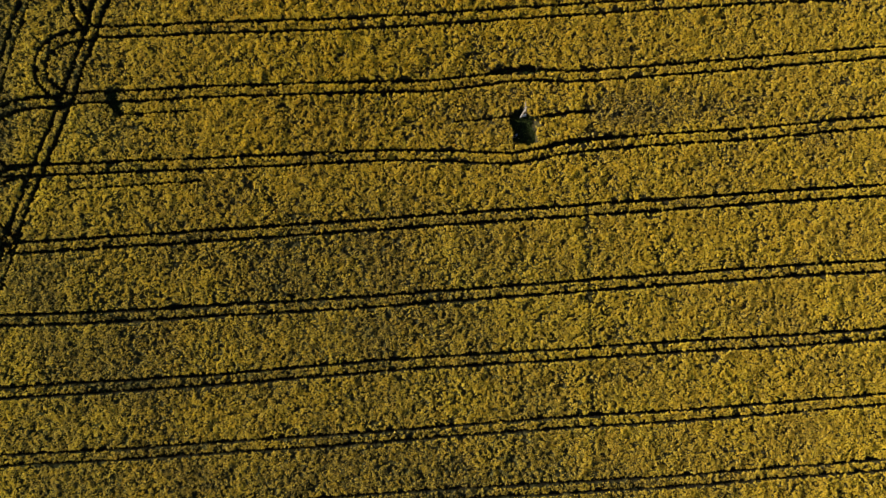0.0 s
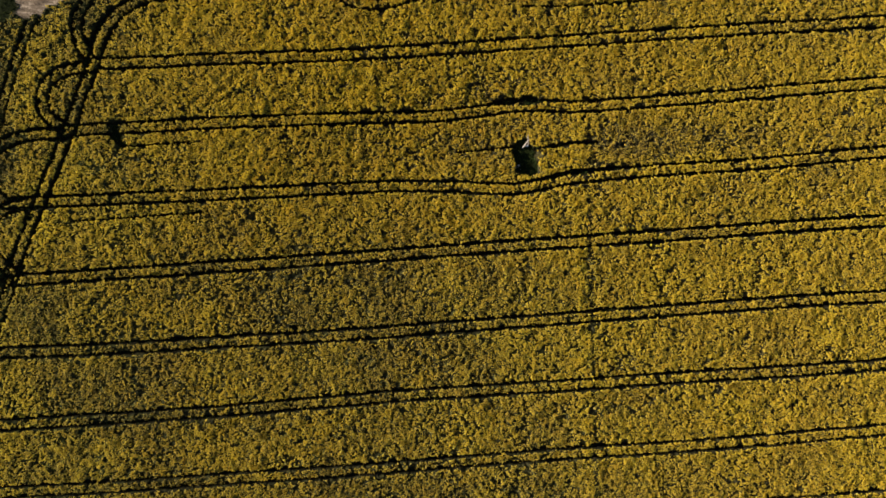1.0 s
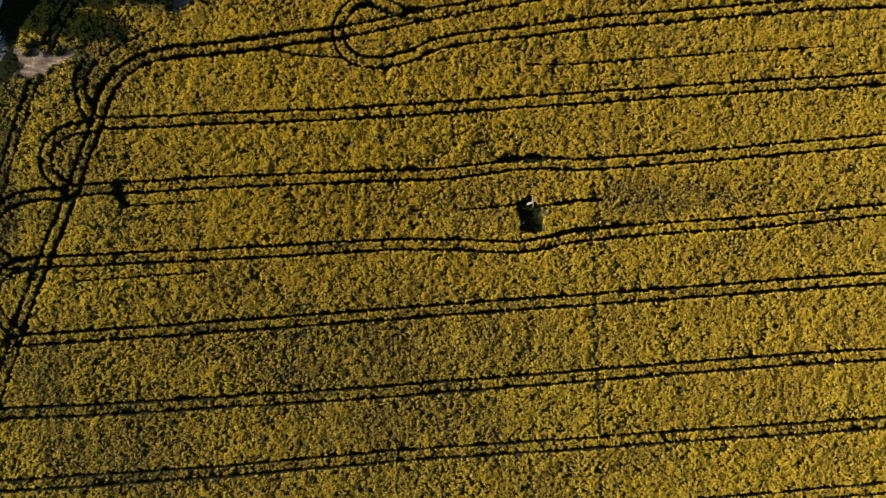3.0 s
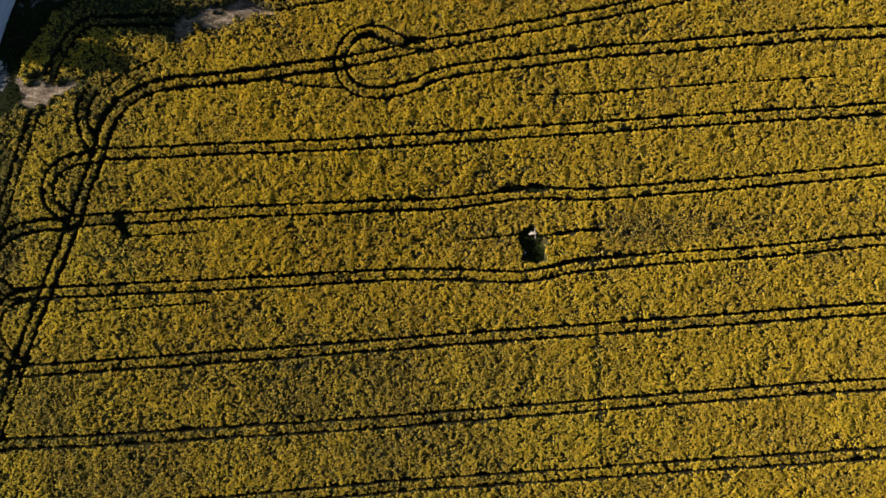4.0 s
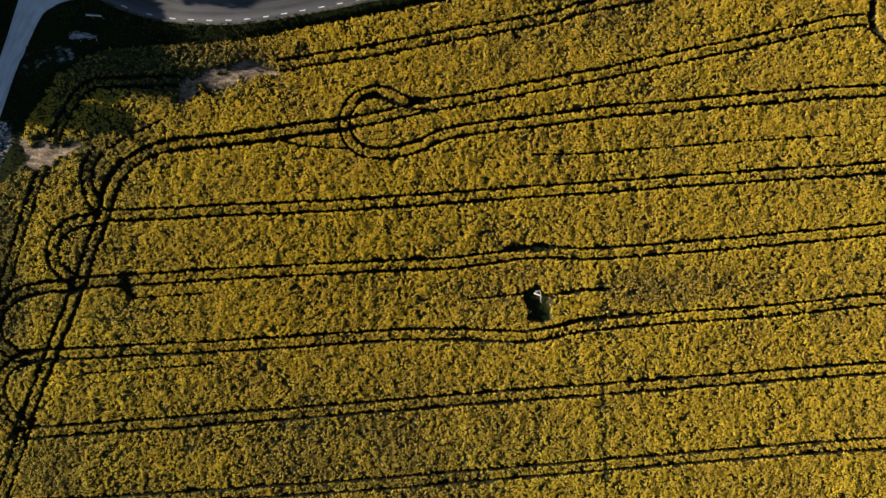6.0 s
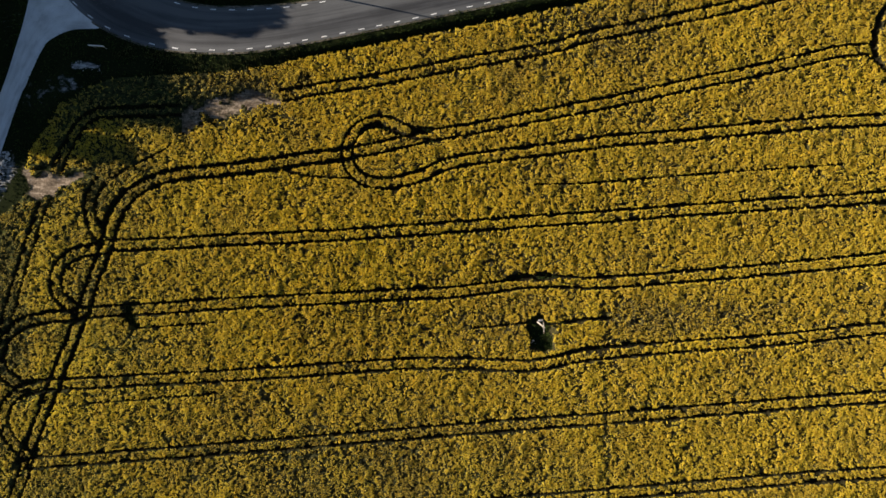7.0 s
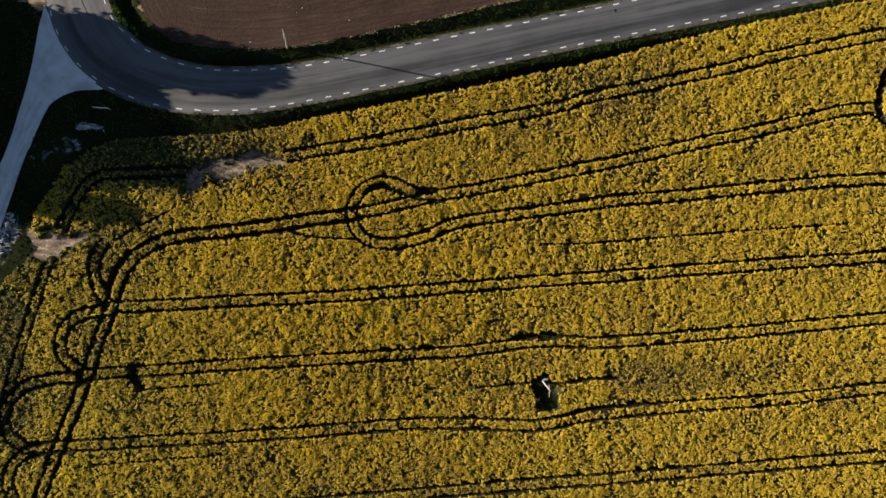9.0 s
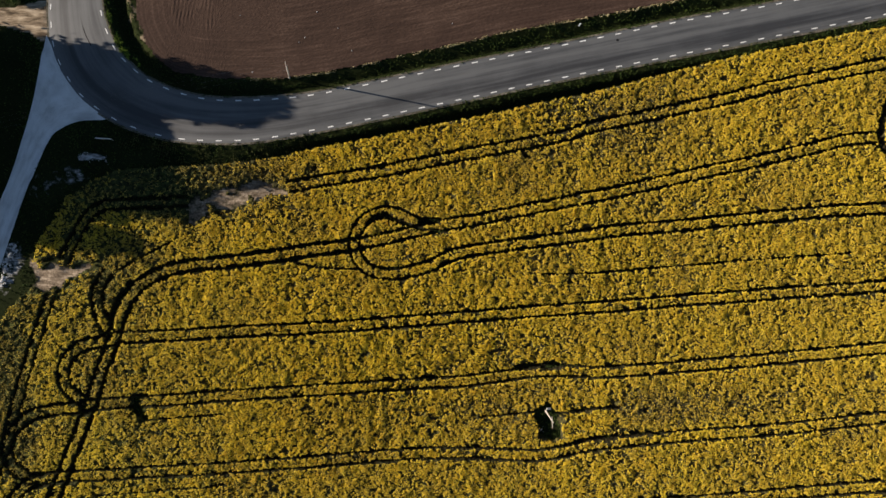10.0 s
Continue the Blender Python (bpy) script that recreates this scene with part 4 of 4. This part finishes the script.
    tagged(clumps("dry_grass", x, y, 0.15 + 0.2 * RNG.random(len(x)), radius, radius * 1.3, STRAW), "pale dry grass along the ploughed edge", "grass", kind="stuff")


build_grass()


# ---- poles ----
def tube(bm, a, b, ra, rb, sides=10):
    a, b = Vector(a), Vector(b)
    m = Matrix.Translation((a + b) / 2) @ (b - a).to_track_quat("Z", "Y").to_matrix().to_4x4()
    bmesh.ops.create_cone(bm, cap_ends=True, segments=sides, radius1=ra, radius2=rb, depth=(b - a).length, matrix=m)


def box(bm, size, m):
    made = bmesh.ops.create_cube(bm, size=1, matrix=m @ Matrix.Diagonal((*size, 1)))
    bmesh.ops.bevel(bm, geom=list({e for v in made["verts"] for e in v.link_edges}), offset=min(size) * 0.12, segments=1, affect="EDGES")


def utility_pole(x, y, height, lean, arm_turn, label):
    """A round wooden pole with one crossarm, its insulators and a brace."""
    root = tagged(new("utility_pole"), label, "utility pole", group="utility poles")
    root.location = (x, y, float(hollow(x, y)))
    top = Vector((lean[0], lean[1], height))
    bm = bmesh.new()
    tube(bm, (0, 0, -0.3), top, 0.16, 0.10, 12)
    part("shaft", bm, WOOD, root)
    m = Matrix.Translation(top * 0.97) @ pose(0, 0, 0, 0, 0, arm_turn)
    bm = bmesh.new()
    box(bm, (2.0, 0.11, 0.12), m @ pose(0, 0.14, 0))
    arm = part("crossarm", bm, WOOD, root)
    bm = bmesh.new()
    tube(bm, m @ Vector((0.55, 0.2, 0)), m @ Vector((0.0, 0.16, -0.7)), 0.03, 0.03, 6)
    part("brace", bm, WOOD, arm)
    for off in (-0.85, 0.0, 0.85):
        bm = bmesh.new()
        lift = 0.08 if off else 0.3
        tube(bm, m @ Vector((off, 0.14, lift - 0.02)), m @ Vector((off, 0.14, lift + 0.12)), 0.06, 0.05, 8)
        tube(bm, m @ Vector((off, 0.14, lift + 0.12)), m @ Vector((off, 0.14, lift + 0.2)), 0.035, 0.05, 8)
        part("insulator", bm, CERAMIC, arm, "brown ceramic insulator")
    return root, m


utility_pole(15.95, -2.85, 8.0, (0.0, 0.0), 92, "pale weathered wooden utility pole in a gap of the rapeseed")
NEAR_POLE, near_arm = utility_pole(-29.15, 56.65, 8.3, (1.7, -0.4), 100, "leaning pale wooden utility pole at the ploughed edge")
FAR_POLE, far_arm = utility_pole(-104.0, 42.0, 8.5, (0.0, 0.0), 100, "wooden utility pole beyond the roadside trees")


def wires():
    for off in (-0.85, 0.0, 0.85):
        lift = 0.28 if off else 0.5
        a = Vector(NEAR_POLE.location) + near_arm @ Vector((off, 0.14, lift))
        b = Vector(FAR_POLE.location) + far_arm @ Vector((off, 0.14, lift))
        bm = bmesh.new()
        spots = [a.lerp(b, k / 16) - Vector((0, 0, 4 * 0.9 * (k / 16) * (1 - k / 16))) for k in range(17)]
        for p, q in zip(spots, spots[1:]):
            tube(bm, p, q, 0.0032, 0.0032, 5)
        tagged(part("overhead_wire", bm, WIRE), "thin grey overhead wire hung between utility poles", "wire", group="overhead wires")


wires()


# ---- small things ----
def block(name, x, y, z, size, turn, material, label, category):
    bm = bmesh.new()
    box(bm, size, pose(0, 0, size[2] / 2))
    ob = tagged(part(name, bm, material), label, category)
    ob.location, ob.rotation_euler = (x, y, z), (0, 0, radians(turn))
    return ob


block("concrete_block", 16.5, -2.55, float(hollow(16.5, -2.55)), (0.8, 0.34, 0.35), 5, PALE, "pale concrete block at the foot of the pole", "block")


def road_sign():
    root = tagged(new("road_sign"), "white direction sign board on two posts by the junction", "road sign")
    root.location, root.rotation_euler = (-61.2, 45.8, 0), (0, 0, radians(-4))
    bm = bmesh.new()
    box(bm, (2.6, 0.09, 0.5), pose(0, 0, 1.75))
    part("board", bm, PALE, root)
    for off in (-0.9, 0.9):
        bm = bmesh.new()
        tube(bm, (off, 0.08, -0.3), (off, 0.08, 1.95), 0.04, 0.04, 8)
        part("post", bm, WOOD, root)


road_sign()


def rough_stone(seed):
    r = random.Random(seed)
    bm = bmesh.new()
    bmesh.ops.create_icosphere(bm, subdivisions=1, radius=0.5)
    for v in bm.verts:
        v.co *= 0.75 + 0.5 * r.random()
        v.co.z *= 0.75
    me = bpy.data.meshes.new("stone")
    bm.to_mesh(me)
    bm.free()
    me.materials.append(STONE)
    return me


STONES = [rough_stone(k) for k in range(6)]


def stone_heap(name, x, y, length, width, turn, count, size, label):
    root = tagged(new(name), label, "stones")
    root.location, root.rotation_euler = (x, y, float(hollow(x, y))), (0, 0, radians(turn))
    r = random.Random(count)
    for k in range(count):
        s = size * (0.5 + r.random())
        u, v = (r.random() - 0.5) * length, r.gauss(0, 0.28) * width
        pile = max(0.0, 0.5 - abs(v) / width) * 0.8
        ob = new("stone", STONES[k % 6])
        ob.parent = root
        ob.location, ob.scale = (u, v, s * 0.3 + pile * r.random()), (s, s * (0.7 + 0.4 * r.random()), s * 0.8)
        ob.rotation_euler = (0, 0, r.random() * 6.28)


stone_heap("stone_heap", -79.0, 24.0, 8.0, 1.3, 72, 110, 0.34, "heap of pale grey field stones beside the lane")
stone_heap("rubble", -63.8, 42.6, 5.4, 1.5, -8, 46, 0.16, "strip of pale rubble on dark ground by the junction")
stone_heap("pit_stones", 14.8, -6.3, 3.2, 1.4, 10, 14, 0.26, "few pale stones in the gap round the pole")


for k, (sx, sy) in enumerate([(-27.3, 62.8), (-24.1, 68.2), (-20.4, 65.3), (-0.2, 66.0), (-37.7, 67.7), (-35.6, 57.6), (-18.0, 61.3), (-26.3, 63.6)]):
    ob = tagged(new("field_stone", STONES[k % 6]), "pale stone lying on the brown ploughed soil", "stone", group="stones on the ploughed soil")
    ob.location, ob.rotation_euler, ob.scale = (sx, sy, 0.11), (0, 0, k * 1.3), (0.24, 0.18, 0.2)


# ---- trees west of the lane, whose shadows lie on road and corner ----
def leafy_tree(name, height, spread, seed, label, n=13000):
    r = random.Random(seed)
    g = np.random.default_rng(seed)
    root = tagged(new(name), label, "tree", group="roadside trees")
    bm = bmesh.new()
    tube(bm, (0, 0, -0.3), (0.1, 0, height * 0.45), 0.3, 0.2, 10)
    tube(bm, (0.1, 0, height * 0.45), (0.0, 0.2, height * 0.85), 0.2, 0.06, 8)
    tips = []
    for k in range(11):
        z = height * (0.28 + 0.05 * k)
        a = k * 2.4 + r.random()
        out = spread * (0.8 - 0.045 * k) * (0.8 + 0.4 * r.random())
        tip = Vector((out * math.cos(a), out * math.sin(a), z + height * 0.16))
        tube(bm, (0, 0, z), tip, 0.09, 0.03, 6)
        tips.append(tip)
    part("trunk", bm, BARK, root)
    middles = np.array([tuple(t) for t in tips] + [(0, 0, height * 0.86), (0.3, -0.4, height * 0.7), (-0.4, 0.3, height * 0.6), (0.2, 0.5, height * 0.5)])
    pick = middles[g.integers(0, len(middles), n)]
    p = pick + g.normal(0, 1, (n, 3)) * np.array([spread * 0.3, spread * 0.3, height * 0.07])
    p[:, 2] = np.clip(p[:, 2], height * 0.06, height)
    u = g.normal(0, 1, (n, 3))
    u /= np.linalg.norm(u, axis=1)[:, None]
    v = np.cross(u, g.normal(0, 1, (n, 3)))
    v /= np.linalg.norm(v, axis=1)[:, None]
    s = (0.3 + 0.3 * g.random(n))[:, None] * min(1.0, height / 6)
    verts = np.stack([p - u * s, p + v * s * 0.55, p + u * s, p - v * s * 0.55], 1).reshape(-1, 3)
    sheet("crown", verts, np.arange(n * 4).reshape(-1, 4), FOLIAGE, root)
    return root


TREE_SPOTS = [(-91.5, 60.4, 17.0, 2.2), (-90.5, 56.8, 10.3, 2.2), (-89.5, 63.5, 17.5, 3.2), (-94.0, 62.4, 17.5, 3.3), (-88.5, 60.5, 9.0, 2.8), (-88.0, 45.5, 10.0, 3.0), (-89.0, 54.5, 11.0, 3.3), (-90.0, 48.5, 12.5, 3.8), (-93.0, 43.5, 15.0, 3.8), (-90.0, 38.5, 10.8, 2.5)]
for k, (tx, ty, th, ts) in enumerate(TREE_SPOTS):
    leafy_tree("tree", th, ts, 40 + k, "dark green broadleaf tree west of the lane", 13000 if ty > 50 else 6500 if ty > 40 else 3500).location = (tx, ty + 0.7, 0)

leafy_tree("tree", 12.0, 2.8, 60, "sparse green broadleaf tree west of the lane", 2600).location = (-92.5, 34.7, 0)

bush = leafy_tree("bush", 1.4, 1.2, 77, "dark green bush on the sandy roadside")
bush.location = (-77.5, 71.4, 0)
tagged(bush, category="bush", group="bushes")
# bushes out of view, added to block sun that leaks below the crowns
for k in range(-2, 9):
    shade_bush = leafy_tree("bush", 4.2 + 0.5 * (k % 3) - 2.0 * (k == -2) - 1.4 * (k == -1), 2.3, 92 + k, "unseen dark green bush added under the trees to shade the lane", 2600)
    shade_bush.location = (-87.5 - 0.6 * (k % 2), 34.0 + 3.9 * k, 0)
    tagged(shade_bush, category="bush", group="bushes")


def marker_post():
    root = tagged(new("marker_post"), "small white roadside marker post in the verge", "post")
    root.location = (22.2, 65.4, -0.05)
    bm = bmesh.new()
    box(bm, (0.16, 0.1, 1.0), pose(0, 0, 0.5))
    part("shaft", bm, PALE, root)
    bm = bmesh.new()
    box(bm, (0.34, 0.18, 0.06), pose(0, 0, 1.03))
    part("cap", bm, PALE, root)


marker_post()
